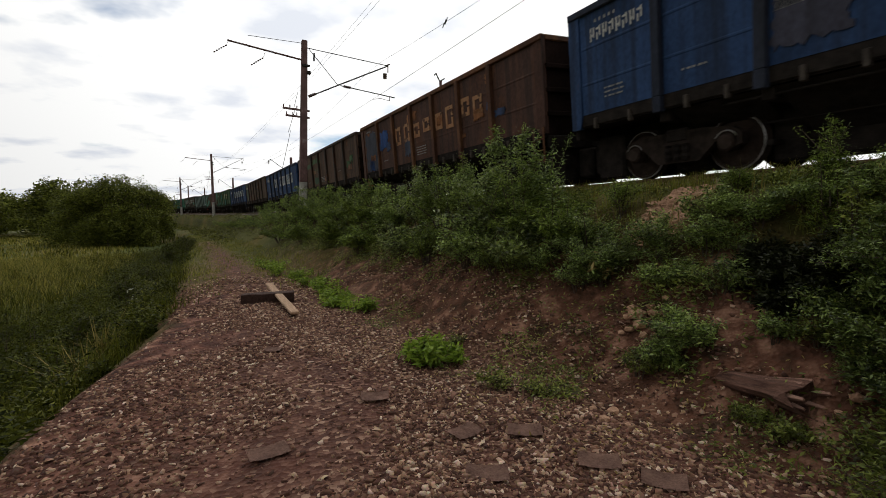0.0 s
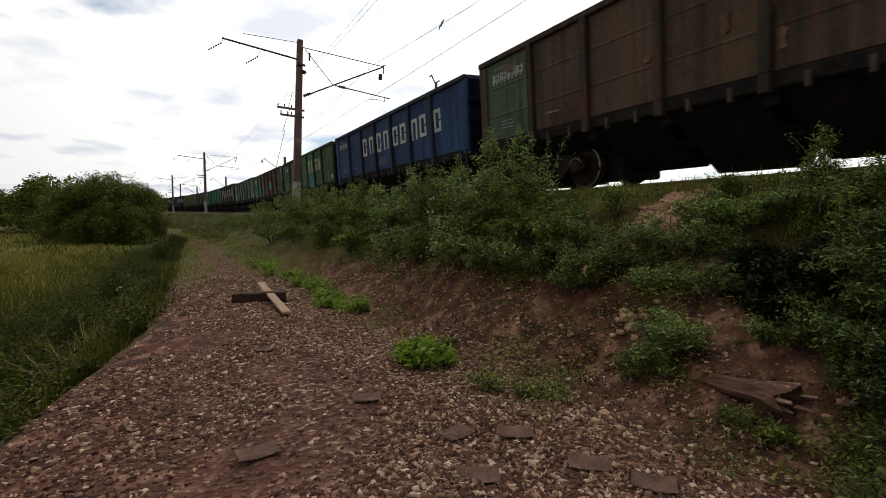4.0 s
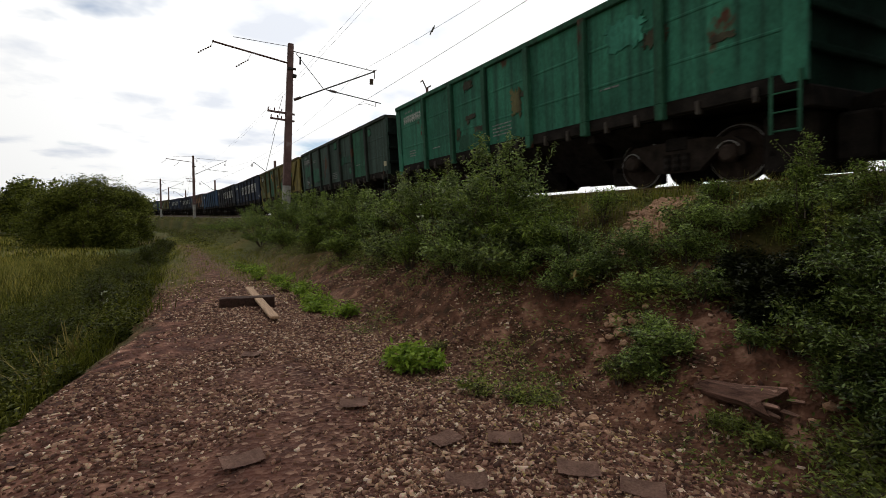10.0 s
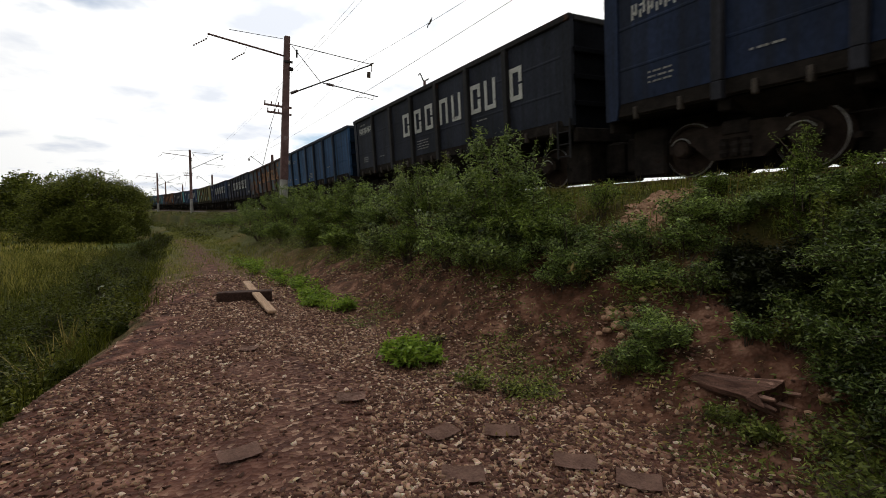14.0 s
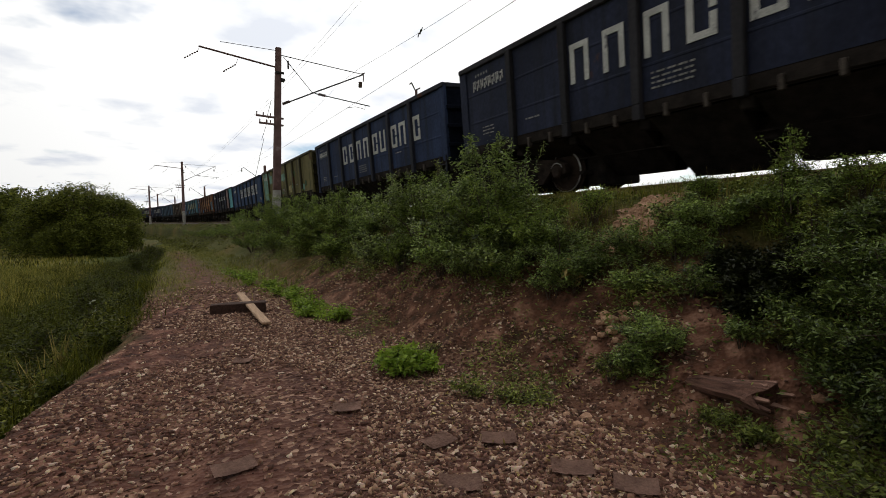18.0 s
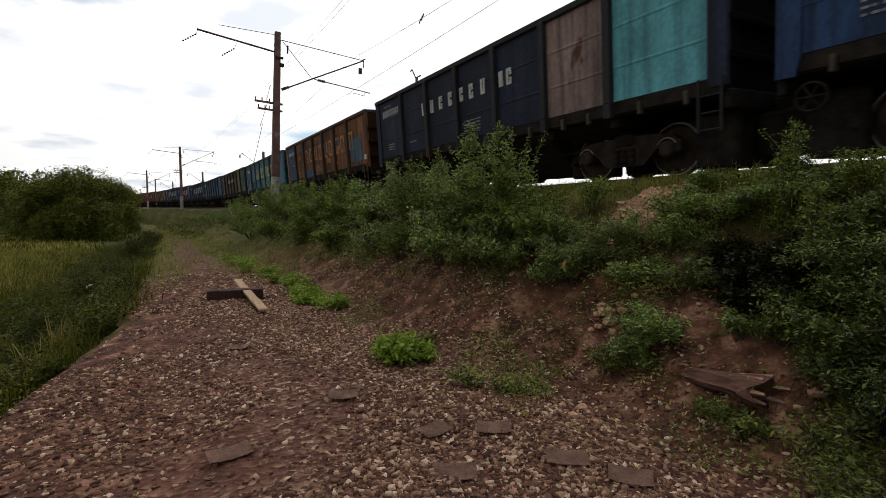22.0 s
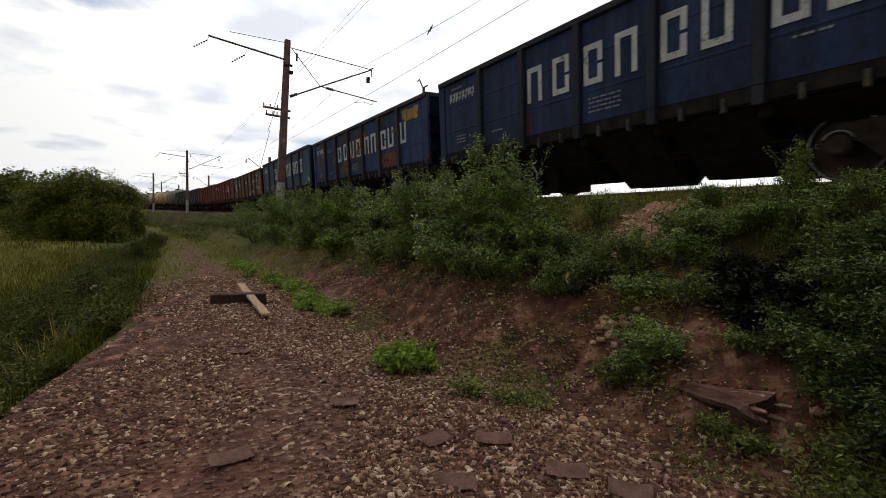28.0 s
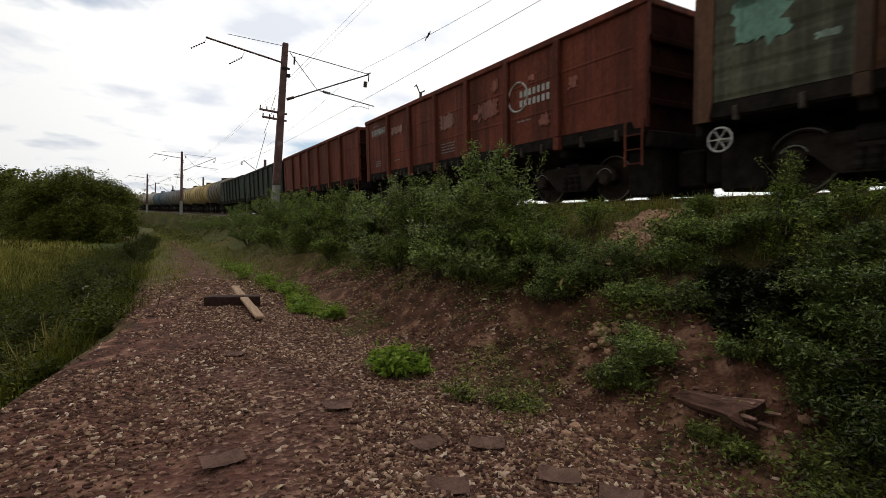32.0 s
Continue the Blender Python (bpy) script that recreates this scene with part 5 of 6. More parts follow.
def build_clamp(s):
    """A clamp with two horns on the messenger wire."""
    x, y = beside(s, -0.25)
    bm = bmesh.new()
    z = 9.375
    tube(bm, (x - 0.05, y - 0.16, z + 0.02), (x + 0.05, y + 0.12, z - 0.02), 0.03, seg=6)
    tube(bm, (x, y + 0.1, z), (x + 0.02, y + 0.25, z - 0.12), 0.02, seg=6)
    tube(bm, (x, y - 0.1, z), (x - 0.02, y - 0.22, z + 0.10), 0.02, seg=6)
    tagged(part("wire_clamp", bm, IRON), "dark clamp on the overhead messenger wire", "clamp")


build_clamp(17.2)


def build_mast():
    """The tip of a post beyond the train, with a small two-pronged fitting."""
    x, y = beside(24.4, -3.9)
    w = thing("lineside_post", "dark post with a forked tip beyond the train", "post", Matrix.Translation((x, y, 0)))
    base = height(y, -3.9) - 0.2
    part("mast", tube(bmesh.new(), (0, 0, base), (0, 0, 9.35), 0.11, 0.08), POLE_STEEL, w)
    bm = bmesh.new()
    tube(bm, (-0.05, 0, 9.3), (-0.3, 0, 9.75), 0.035)
    tube(bm, (-0.28, 0, 9.74), (-0.42, 0, 9.6), 0.03)
    tube(bm, (0, 0, 9.35), (0.25, 0, 9.5), 0.035)
    part("fork", bm, IRON, w)


build_mast()


# ---- plants ----
def leaf_cloud(centres, size, long=2.9, droop=0.3, up=0.5, out=None):
    """Leaves as folded diamonds at the given places: n x 3 centres, sizes n. Returns verts, faces."""
    n = len(centres)
    d = rng.normal(size=(n, 3))
    d[:, 2] = d[:, 2] * 0.5 - droop + up * rng.random(n)
    d /= np.linalg.norm(d, axis=1, keepdims=True)
    face = np.array([0, 0, 1.0]) if out is None else out
    side = np.cross(d, rng.normal(size=(n, 3)) * 0.6 + face)
    side /= np.linalg.norm(side, axis=1, keepdims=True) + 1e-9
    nor = np.cross(side, d)
    s = size[:, None]
    base = centres
    tip = base + d * s * long
    mid = base + d * s * long * 0.45
    a, b = mid + side * s * 0.5 + nor * s * 0.15, mid - side * s * 0.5 + nor * s * 0.15
    v = np.stack([base, a, tip, b], 1).reshape(-1, 3)
    f = np.arange(n * 4).reshape(-1, 4)
    return v, f


def lobes(mounds, per, full=False):
    """Places and outward directions of leaves over lumpy mounds: rows of x, y, z, radius, height."""
    m = np.repeat(mounds, per, 0)
    n = len(m)
    d = rng.normal(size=(n, 3))
    if not full:
        d[:, 2] = np.abs(d[:, 2]) * 0.95 - 0.10
    d /= np.linalg.norm(d, axis=1, keepdims=True)
    turn = np.arctan2(d[:, 1], d[:, 0]) * 3 + m[:, 0] * 9
    reach = (0.66 + 0.40 * rng.random(n)) * (1 + 0.16 * np.sin(turn) * np.cos(d[:, 2] * 5 + m[:, 1] * 7))
    ext = np.stack([m[:, 3], m[:, 3], m[:, 4]], 1)
    out = d / ext
    out /= np.linalg.norm(out, axis=1, keepdims=True)
    out[:, 2] += 0.35
    return m[:, :3] + d * ext * reach[:, None], out * 1.4


def blades(places, tall, width, lean=0.35, bent=0.35):
    """Grass blades of three joints: n x 3 places. Returns verts, faces (quads)."""
    n = len(places)
    a = rng.random(n) * 2 * np.pi
    way = np.stack([np.cos(a), np.sin(a), np.zeros(n)], 1)
    side = np.stack([-np.sin(a), np.cos(a), np.zeros(n)], 1) * (width / 2)[:, None]
    t = tall[:, None]
    l = (rng.random(n) * lean)[:, None]
    b = (rng.random(n) * bent)[:, None]
    up = np.array([0, 0, 1.0])
    p1 = places + up * t * 0.55 + way * t * l * 0.5
    p2 = places + up * t * (1 - 0.35 * b) + way * t * (l + b)
    v = np.stack([places - side, places + side, p1 + side * 0.8, p1 - side * 0.8, p2 + side * 0.1, p2 - side * 0.1], 1).reshape(-1, 3)
    i = np.arange(n)[:, None] * 6
    f = np.concatenate([i + np.array([[0, 1, 2, 3]]), i + np.array([[3, 2, 4, 5]])], 0)
    return v, f


def build_bush(name, at, tall, wide, leaves, leaf, material, label, category="bush", stems=9, long=2.9, spires=0):
    """Stems fanning out of one root, with twigs that carry the leaves."""
    w = thing(name, label, category, Matrix.Translation(at))
    spots = []
    for i in range(stems):
        bm = bmesh.new()
        a = rng.random() * 2 * math.pi
        r = wide * 0.5 * math.sqrt(rng.random())
        h = tall * (0.50 + 0.62 * rng.random() ** 1.3) * (1 - 0.35 * (r / (wide * 0.5)) ** 2)
        tip = Vector((math.cos(a) * r, math.sin(a) * r, h))
        mid = Vector((tip.x * 0.35, tip.y * 0.35, h * 0.5))
        tube(bm, (tip.x * 0.1, tip.y * 0.1, -0.12), mid, 0.012 * tall + 0.004, 0.008 * tall + 0.003, 5)
        tube(bm, mid, tip, 0.008 * tall + 0.003, 0.003, 5)
        for k in range(5):
            f = 0.25 + 0.75 * k / 4
            p = mid.lerp(tip, f) if f > 0.3 else mid
            q = p + Vector((rng.normal() * 0.22, rng.normal() * 0.22, abs(rng.normal()) * 0.16)) * (0.5 + tall * 0.35) * (1.15 - 0.75 * f) * min(1, wide / 0.7)
            tube(bm, p, q, 0.004, 0.002, 4)
            spots.append((p, q))
        part("stem", bm, BARK, w)
    pq = np.array([[*p, *q] for p, q in spots])
    pick = rng.integers(0, len(pq), leaves)
    f = rng.random((leaves, 1)) * 1.15
    c = pq[pick, :3] * (1 - f) + pq[pick, 3:] * f + rng.normal(size=(leaves, 3)) * 0.055 * (0.4 + tall * 0.4) * min(1, wide / 0.5)
    c[:, 2] = np.maximum(c[:, 2], 0.02)
    size = leaf * (0.5 + 1.0 * rng.random(leaves))
    # shoots standing out of the crown, with leaves along them
    for i in range(spires):
        a, r = rng.random() * 2 * math.pi, wide * 0.42 * math.sqrt(rng.random())
        foot = Vector((math.cos(a) * r, math.sin(a) * r, tall * (0.62 - 0.2 * r / wide)))
        tip = foot + Vector((rng.normal() * 0.10, rng.normal() * 0.10, tall * (0.28 + 0.22 * rng.random())))
        part("shoot", tube(bmesh.new(), foot, tip, 0.006, 0.002, 4), BARK, w)
        f = rng.random((70, 1))
        c = np.concatenate([c, np.array(foot) * (1 - f) + np.array(tip) * f + rng.normal(size=(70, 3)) * 0.035 * (1.25 - f)])
        size = np.concatenate([size, leaf * (0.5 + 0.7 * rng.random(70))])
    v, fc = leaf_cloud(c, size, long)
    crown = new("crown", fast_mesh("crown", v, fc, material))
    crown.parent = w
    return w


def scatter(n, y0, y1, u0, u1, keep=None):
    """Random places on the ground as an array; keep(y, u) gives the chance."""
    out = []
    while len(out) < n:
        y, u = y0 + (y1 - y0) * rng.random(), u0 + (u1 - u0) * rng.random()
        if keep is None or rng.random() < keep(y, u):
            out.append(place(y, u))
    return np.array(out)


# bushes along the bank: y, u, height, width, thousands of leaves
CREST = [(6.5, 4.15, 1.65, 1.5, 9), (6.0, 4.6, 1.15, 1.5, 7), (7.2, 4.5, 1.25, 1.5, 7), (7.9, 4.2, 1.2, 1.4, 6), (9.0, 4.3, 1.35, 1.6, 7), (10.2, 4.25, 1.3, 1.7, 7), (11.6, 4.3, 1.35, 1.8, 6),
         (13.0, 4.3, 1.35, 1.9, 6), (14.6, 4.3, 1.4, 2.0, 6), (16.4, 4.3, 1.45, 2.2, 6), (18.4, 4.3, 1.5, 2.4, 5), (20.6, 4.3, 1.55, 2.5, 5), (23.2, 4.4, 1.7, 2.8, 5), (26.5, 4.5, 1.6, 3.0, 4),
         (30, 4.5, 1.5, 3.0, 4), (34, 4.5, 1.4, 3.2, 3), (39, 4.6, 1.5, 3.6, 3), (45, 4.6, 1.4, 3.8, 3), (52, 4.6, 1.3, 4, 3),
         (5.3, 4.5, 0.8, 1.2, 5), (5.6, 5.0, 0.65, 1.0, 3.5), (6.7, 5.1, 0.75, 1.1, 4), (8.1, 5.15, 0.7, 1.1, 3.5), (9.6, 5.1, 0.8, 1.2, 3.5), (12.4, 5.1, 0.8, 1.3, 3), (15.6, 5.1, 0.9, 1.5, 3),
         (19.5, 5.1, 0.9, 1.8, 3), (24, 5.2, 0.9, 2, 2.5),
         (4.95, 4.35, 0.45, 0.9, 3)]
for i, (y, u, h, wd, n) in enumerate(CREST):
    if y > 12:
        build_bush("bush", place(y, u), h * (1.06 if y < 32 else 0.62), wd, int(n * 1900), 0.020, LEAF_FEATHER, "feathery yellow-green bush on the railway bank", stems=16, long=4.2, spires=6 if y < 25 else 0)
    elif i % 3 == 1:
        build_bush("bush", place(y, u), h * 1.04, wd, int(n * 1300), 0.015, LEAF_FEATHER, "feathery narrow-leaved green bush on the railway bank", stems=14, long=4.6, spires=8)
    elif i % 3 == 2:
        build_bush("bush", place(y, u), h * 1.06, wd, int(n * 900), 0.026, LEAF_COOL, "grey-green broad-leaved bush on the railway bank", stems=14, long=2.3, spires=4)
    else:
        build_bush("bush", place(y, u), h * 1.06, wd, int(n * 1150), 0.022, LEAF_BUSH, "dark green leafy bush on the railway bank", stems=14, spires=5)
# finer plants nearer by
NEAR = [(3.55, 4.35, 0.48, 0.8, 5), (3.15, 4.25, 0.42, 0.9, 5), (2.8, 3.9, 0.26, 0.7, 5), (2.4, 3.8, 0.24, 0.7, 5), (2.0, 3.8, 0.24, 0.7, 5), (1.65, 4.1, 0.42, 0.8, 6), (1.6, 4.5, 0.55, 0.7, 5), (1.25, 4.6, 0.65, 1.0, 7), (0.9, 4.8, 0.75, 1.0, 7),
        (0.5, 4.8, 0.8, 1.1, 6), (0.0, 4.9, 0.85, 1.2, 5), (-0.6, 4.9, 0.9, 1.4, 4), (2.75, 5.2, 0.34, 0.6, 5), (2.85, 5.35, 0.28, 0.5, 4), (2.75, 4.6, 0.3, 0.5, 2.5), (4.15, 4.75, 0.4, 0.7, 3.5), (4.6, 4.5, 0.6, 0.9, 5), (4.1, 4.5, 0.45, 0.8, 5), (4.4, 4.85, 0.4, 0.7, 4), (3.45, 4.6, 0.42, 0.7, 4), (5.2, 4.9, 0.5, 0.8, 4), (3.25, 4.0, 0.38, 0.6, 4), (5.9, 5.1, 0.45, 0.8, 4), (1.85, 4.7, 0.3, 0.6, 4), (1.6, 4.95, 0.3, 0.6, 4), (2.1, 4.95, 0.16, 0.4, 1.5), (1.25, 5.15, 0.3, 0.6, 3), (1.35, 5.05, 0.4, 0.6, 3), (1.0, 5.3, 0.45, 0.7, 3.5)]
for y, u, h, wd, n in NEAR:
    # the nearest ones on the face get the leaf with shade in its colour
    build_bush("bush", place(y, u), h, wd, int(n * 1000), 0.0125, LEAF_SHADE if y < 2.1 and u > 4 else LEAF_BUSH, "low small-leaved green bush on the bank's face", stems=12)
# bushes added to fill the hollow, with its shade in their leaf colour
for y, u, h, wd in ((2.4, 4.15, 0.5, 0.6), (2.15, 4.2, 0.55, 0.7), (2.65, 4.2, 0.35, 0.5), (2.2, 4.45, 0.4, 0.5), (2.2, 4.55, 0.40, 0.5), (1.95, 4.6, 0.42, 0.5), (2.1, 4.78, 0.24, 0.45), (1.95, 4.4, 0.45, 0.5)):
    build_bush("shade_bush", place(y, u), h, wd, 4000, 0.016, LEAF_HOLLOW_SHADE, "bush filling a hollow of the bank, the hollow's shade in its leaf colour", stems=10)
for y, u, h in ((1.9, 4.2, 1.0), (1.7, 4.2, 0.8), (8.6, 4.0, 1.75), (7.2, 4.0, 1.6), (10.8, 4.0, 1.7)):
    build_bush("tall_weed", place(y, u), h, 0.28, 600, 0.016, LEAF_WEED, "tall green weed with sparse leaves on the bank", "weed", 4)
for y, u, h, wd, n in ((2.10, 4.0, 0.80, 0.42, 2600), (2.25, 3.75, 0.70, 0.38, 2400), (1.70, 3.8, 0.40, 0.40, 1500), (3.25, 3.6, 0.28, 0.36, 1300), (3.45, 3.4, 0.22, 0.3, 900), (4.55, 3.95, 0.45, 0.5, 2000)):
    build_bush("spiky_weed", place(y, u), h, wd, n, 0.010, LEAF_FEATHER, "spiky green weed on the edge of the ballast", "weed", 8, 3.6, 7)
build_bush("young_plant", place(4.62, 6.85), 0.26, 0.50, 1100, 0.026, LEAF_BRIGHT, "bright green young plant on the gravel", "plant", 12)
build_bush("young_plant", place(4.50, 6.55), 0.18, 0.40, 500, 0.024, LEAF_BRIGHT, "bright green young plant on the gravel", "plant", 8)
build_bush("yellowed_plant", place(4.17, 4.72), 0.32, 0.35, 130, 0.034, LEAF_YELLOW, "yellowed withering plant on the bank", "plant", 6)
for y, u, h, wd in ((7.7, 6.62, 0.16, 0.7), (8.4, 6.75, 0.18, 0.7), (9.2, 6.6, 0.2, 0.8), (10.2, 6.6, 0.22, 0.9), (11.3, 6.6, 0.25, 1.0), (12.6, 6.7, 0.28, 1.1), (14.2, 6.9, 0.3, 1.2), (16, 7.0, 0.35, 1.4)):
    build_bush("young_plant", place(y, u), h, wd, 800, 0.025, LEAF_BRIGHT, "low bright green plants at the road's edge", "plant", 9)
for y, u, h, wd in ((3.55, 6.6, 0.14, 0.6), (3.2, 6.35, 0.12, 0.5), (2.93, 5.5, 0.2, 0.5), (1.88, 5.6, 0.12, 0.35), (1.65, 5.62, 0.12, 0.3), (1.3, 5.6, 0.15, 0.5), (1.05, 5.65, 0.2, 0.7), (1.15, 5.4, 0.2, 0.5),
                    (1.1, 5.95, 0.14, 0.6), (0.8, 5.9, 0.25, 0.8), (1.4, 5.0, 0.2, 0.5), (1.8, 4.9, 0.15, 0.4), (5.0, 6.3, 0.12, 0.5)):
    build_bush("weed", place(y, u), h, wd, 800, 0.013, LEAF_WEED, "low green weeds at the foot of the bank", "weed", 8)


def join_leaves(name, label, centres, size, material, category, **kw):
    v, f = leaf_cloud(centres, size, **kw)
    return tagged(new(name, fast_mesh(name, v, f, material)), label, category, kind="stuff")


def join_blades(name, label, centres, per, spread, tall, width, material, category="grass", lean=0.35):
    """Tufts at the given places, with so many blades each."""
    n = len(centres) * per
    p = np.repeat(centres, per, 0) + np.concatenate([rng.normal(size=(n, 2)) * spread, np.full((n, 1), -0.06)], 1)
    t = tall * (0.55 + 0.7 * rng.random(n))
    v, f = blades(p, t, np.full(n, width) * (0.6 + 0.8 * rng.random(n)), lean)
    return tagged(new(name, fast_mesh(name, v, f, material)), label, category, kind="stuff")


def patchy(scale, lo, hi, seed):
    return lambda y, u: min(1, max(0, (noise.noise((y * scale, u * scale, seed)) - lo) / (hi - lo)))


def off_spill(keep=None):
    """Keeps plants off the bare rock spill."""
    return lambda y, u: 0.04 if (3.6 < y < 4.3 and 3.2 < u < 4.0) or (1.95 < y < 2.7 and 4.3 < u < 5.45) else (1.0 if keep is None else keep(y, u))


# weeds over the bank, with bare soil between
base = scatter(5200, -2.5, 22, 3.2, 5.6, off_spill(lambda y, u: max(0.03, patchy(0.9, -0.25, 0.25, 4)(y, u) * np.interp(u, [3.2, 4.6, 5.1, 5.6], [1, 1, 0.45, 0.10]))))
k = np.repeat(base, 22, 0)
k = k + rng.normal(size=k.shape) * np.array([0.09, 0.09, 0.0])
k[:, 2] += np.abs(rng.normal(size=len(k))) * np.interp(9.0 - k[:, 0], [3.5, 4.5], [0.05, 0.17])
join_leaves("bank_weeds", "tangled green weeds covering the upper bank", k, 0.018 * (0.6 + 0.8 * rng.random(len(k))), LEAF_WEED, "weeds")
# sparse seedlings and dead leaves lower down and on the road's edge
low = scatter(1500, -2, 14, 5.0, 6.9, off_spill(patchy(1.1, 0.05, 0.4, 8)))
k = np.repeat(low, 5, 0)
k = k + rng.normal(size=k.shape) * np.array([0.05, 0.05, 0.0])
k[:, 2] += np.abs(rng.normal(size=len(k))) * 0.05
join_leaves("seedlings", "small green seedlings at the foot of the bank", k, 0.014 * (0.6 + 0.8 * rng.random(len(k))), LEAF_WEED, "weeds")
k = scatter(4200, -2, 14, 3.9, 7.2, off_spill())
k[:, 2] += 0.015
join_leaves("dead_leaves", "dry leaves and twigs on the soil", k, 0.014 * (0.6 + 0.9 * rng.random(len(k))), LEAF_YELLOW, "litter", long=3.0)
# grass
join_blades("crest_grass", "rough grass along the top of the bank", scatter(2800, -4, 30, 2.45, 4.2, off_spill()), 10, 0.06, 0.22, 0.009, BLADE_CREST)
join_blades("crest_dry_grass", "dry grass stalks along the top of the bank", scatter(700, -4, 25, 2.45, 4.2, off_spill()), 5, 0.06, 0.28, 0.007, BLADE_DRY)
e_keep = lambda y, u: 1.0 if u > edge_u(y) + 0.45 + 0.7 * noise.noise((y * 0.9, u * 0.5, 3)) else 0.0
join_blades("meadow_grass", "long green grass on the slope below the road", scatter(2300, 0, 20, 9.2, 13.5, e_keep), 11, 0.10, 0.42, 0.010, BLADE, lean=0.9)
join_blades("meadow_dry_grass", "yellowed grass in the meadow", scatter(7000, 12, 48, 12.6, 42, lambda y, u: np.interp(y, [12, 30], [0.1, 1]) * np.interp(u + 3 * noise.noise((y * 0.12, u * 0.12, 4)), [12, 19], [0.12, 1])), 10, 0.22, 0.50, 0.018, BLADE_MEADOW, lean=0.7)
join_blades("meadow_grass_beyond", "green grass farther out", scatter(4600, 8, 48, 9.0, 34, lambda y, u: e_keep(y, u) * np.interp(u, [13, 26], [1, 0.25])), 11, 0.2, 0.48, 0.018, BLADE, lean=0.7)
join_blades("far_meadow_grass", "green meadow in the distance", scatter(3000, 45, 140, 8.5, 80), 7, 0.6, 0.45, 0.08, BLADE, lean=0.6)
join_blades("far_meadow_dry_grass", "yellow-green meadow in the distance", scatter(3600, 40, 120, 14, 80), 7, 0.6, 0.5, 0.06, BLADE_MEADOW, lean=0.6)
join_blades("road_grass", "green grass closing over the far road", scatter(3600, 10.5, 60, 5.6, 9.8, lambda y, u: np.interp(y, [10.5, 13, 17, 30], [0.1, 0.5, 0.9, 1]) * (0.5 if abs(u - 7.9) < 0.5 and y < 40 else 1)), 8, 0.10, 0.15, 0.014, BLADE_CREST)
k = scatter(2600, 30, 150, 3.6, 7.5, patchy(0.25, -0.2, 0.3, 6))
k = np.repeat(k, 9, 0)
k = k + rng.normal(size=k.shape) * np.array([0.4, 0.4, 0.0])
k[:, 2] += np.abs(rng.normal(size=len(k))) * 0.22
join_leaves("far_bank_scrub", "low scrub along the far bank", k, 0.06 * (0.6 + 0.8 * rng.random(len(k))), LEAF_VERGE_PALE, "scrub")


def verge_mounds(n, y0, y1, d0, d1, low, high, keep):
    """Mounds of weeds on the slope below the road, d metres out from its edge."""
    out = []
    while len(out) < n:
        y, d = y0 + (y1 - y0) * rng.random() ** 1.4, d0 + (d1 - d0) * rng.random()
        if rng.random() > keep(y, d):
            continue
        h = (low + (high - low) * rng.random() ** 1.6) * np.interp(d, [0.2, 1.2], [0.45, 1])
        c = place(y, edge_u(y) + d)
        out.append((c.x, c.y, c.z, h * (0.55 + 0.4 * rng.random()), h))
    return np.array(out)


for name, label, material, n, low, high, per, leaf, seed in (
        ("verge_weeds", "dark green weeds along the road's lower edge", LEAF_VERGE, 230, 0.35, 1.05, 420, 0.024, 2),
        ("pale_verge_weeds", "lighter green weeds along the road's lower edge", LEAF_VERGE_PALE, 130, 0.3, 0.85, 330, 0.020, 5)):
    m = verge_mounds(n, 2.5, 48, 0.3, 4.2, low, high, lambda y, d: patchy(0.45, -0.3, 0.25, seed)(y, d) * np.interp(d, [2, 4.2], [1, 0.35]))
    c, o = lobes(m, per)
    join_leaves(name, label, c, leaf * (0.6 + 0.9 * rng.random(len(c))), material, "weeds", out=o)
# taller bushes and reeds standing in the verge: y, metres out, height, width
for y, d, h, wd in ((26, 1.0, 1.25, 2.0), (33, 0.9, 1.1, 2.2), (15.5, 1.5, 1.3, 1.0), (11.5, 1.9, 1.0, 1.1), (8.6, 1.4, 0.75, 0.8), (7.2, 2.2, 0.9, 1.0), (19.5, 1.1, 1.0, 1.3), (41, 0.9, 1.2, 2.6), (13, 3.4, 1.0, 1.3)):
    build_bush("bush", place(y, edge_u(y) + d), h, wd, int(2600 + 1500 * wd), 0.020, LEAF_VERGE, "dark green bush on the slope below the road", stems=12, spires=5)
for y, d, h in ((14.2, 1.25, 0.95),):
    build_bush("pale_weed", place(y, edge_u(y) + d), h, 0.3, 22, 0.036, LEAF_PALE, "tall weed with whitish leaves below the road", "weed", 5)
for y, u in ((9.6, 10.45), (8.2, 10.6)):
    join_blades("grass_tuft", "pale green tuft of broad-leaved grass", np.array([place(y, u)]), 60, 0.08, 0.75, 0.022, BLADE_DRY, lean=0.9)


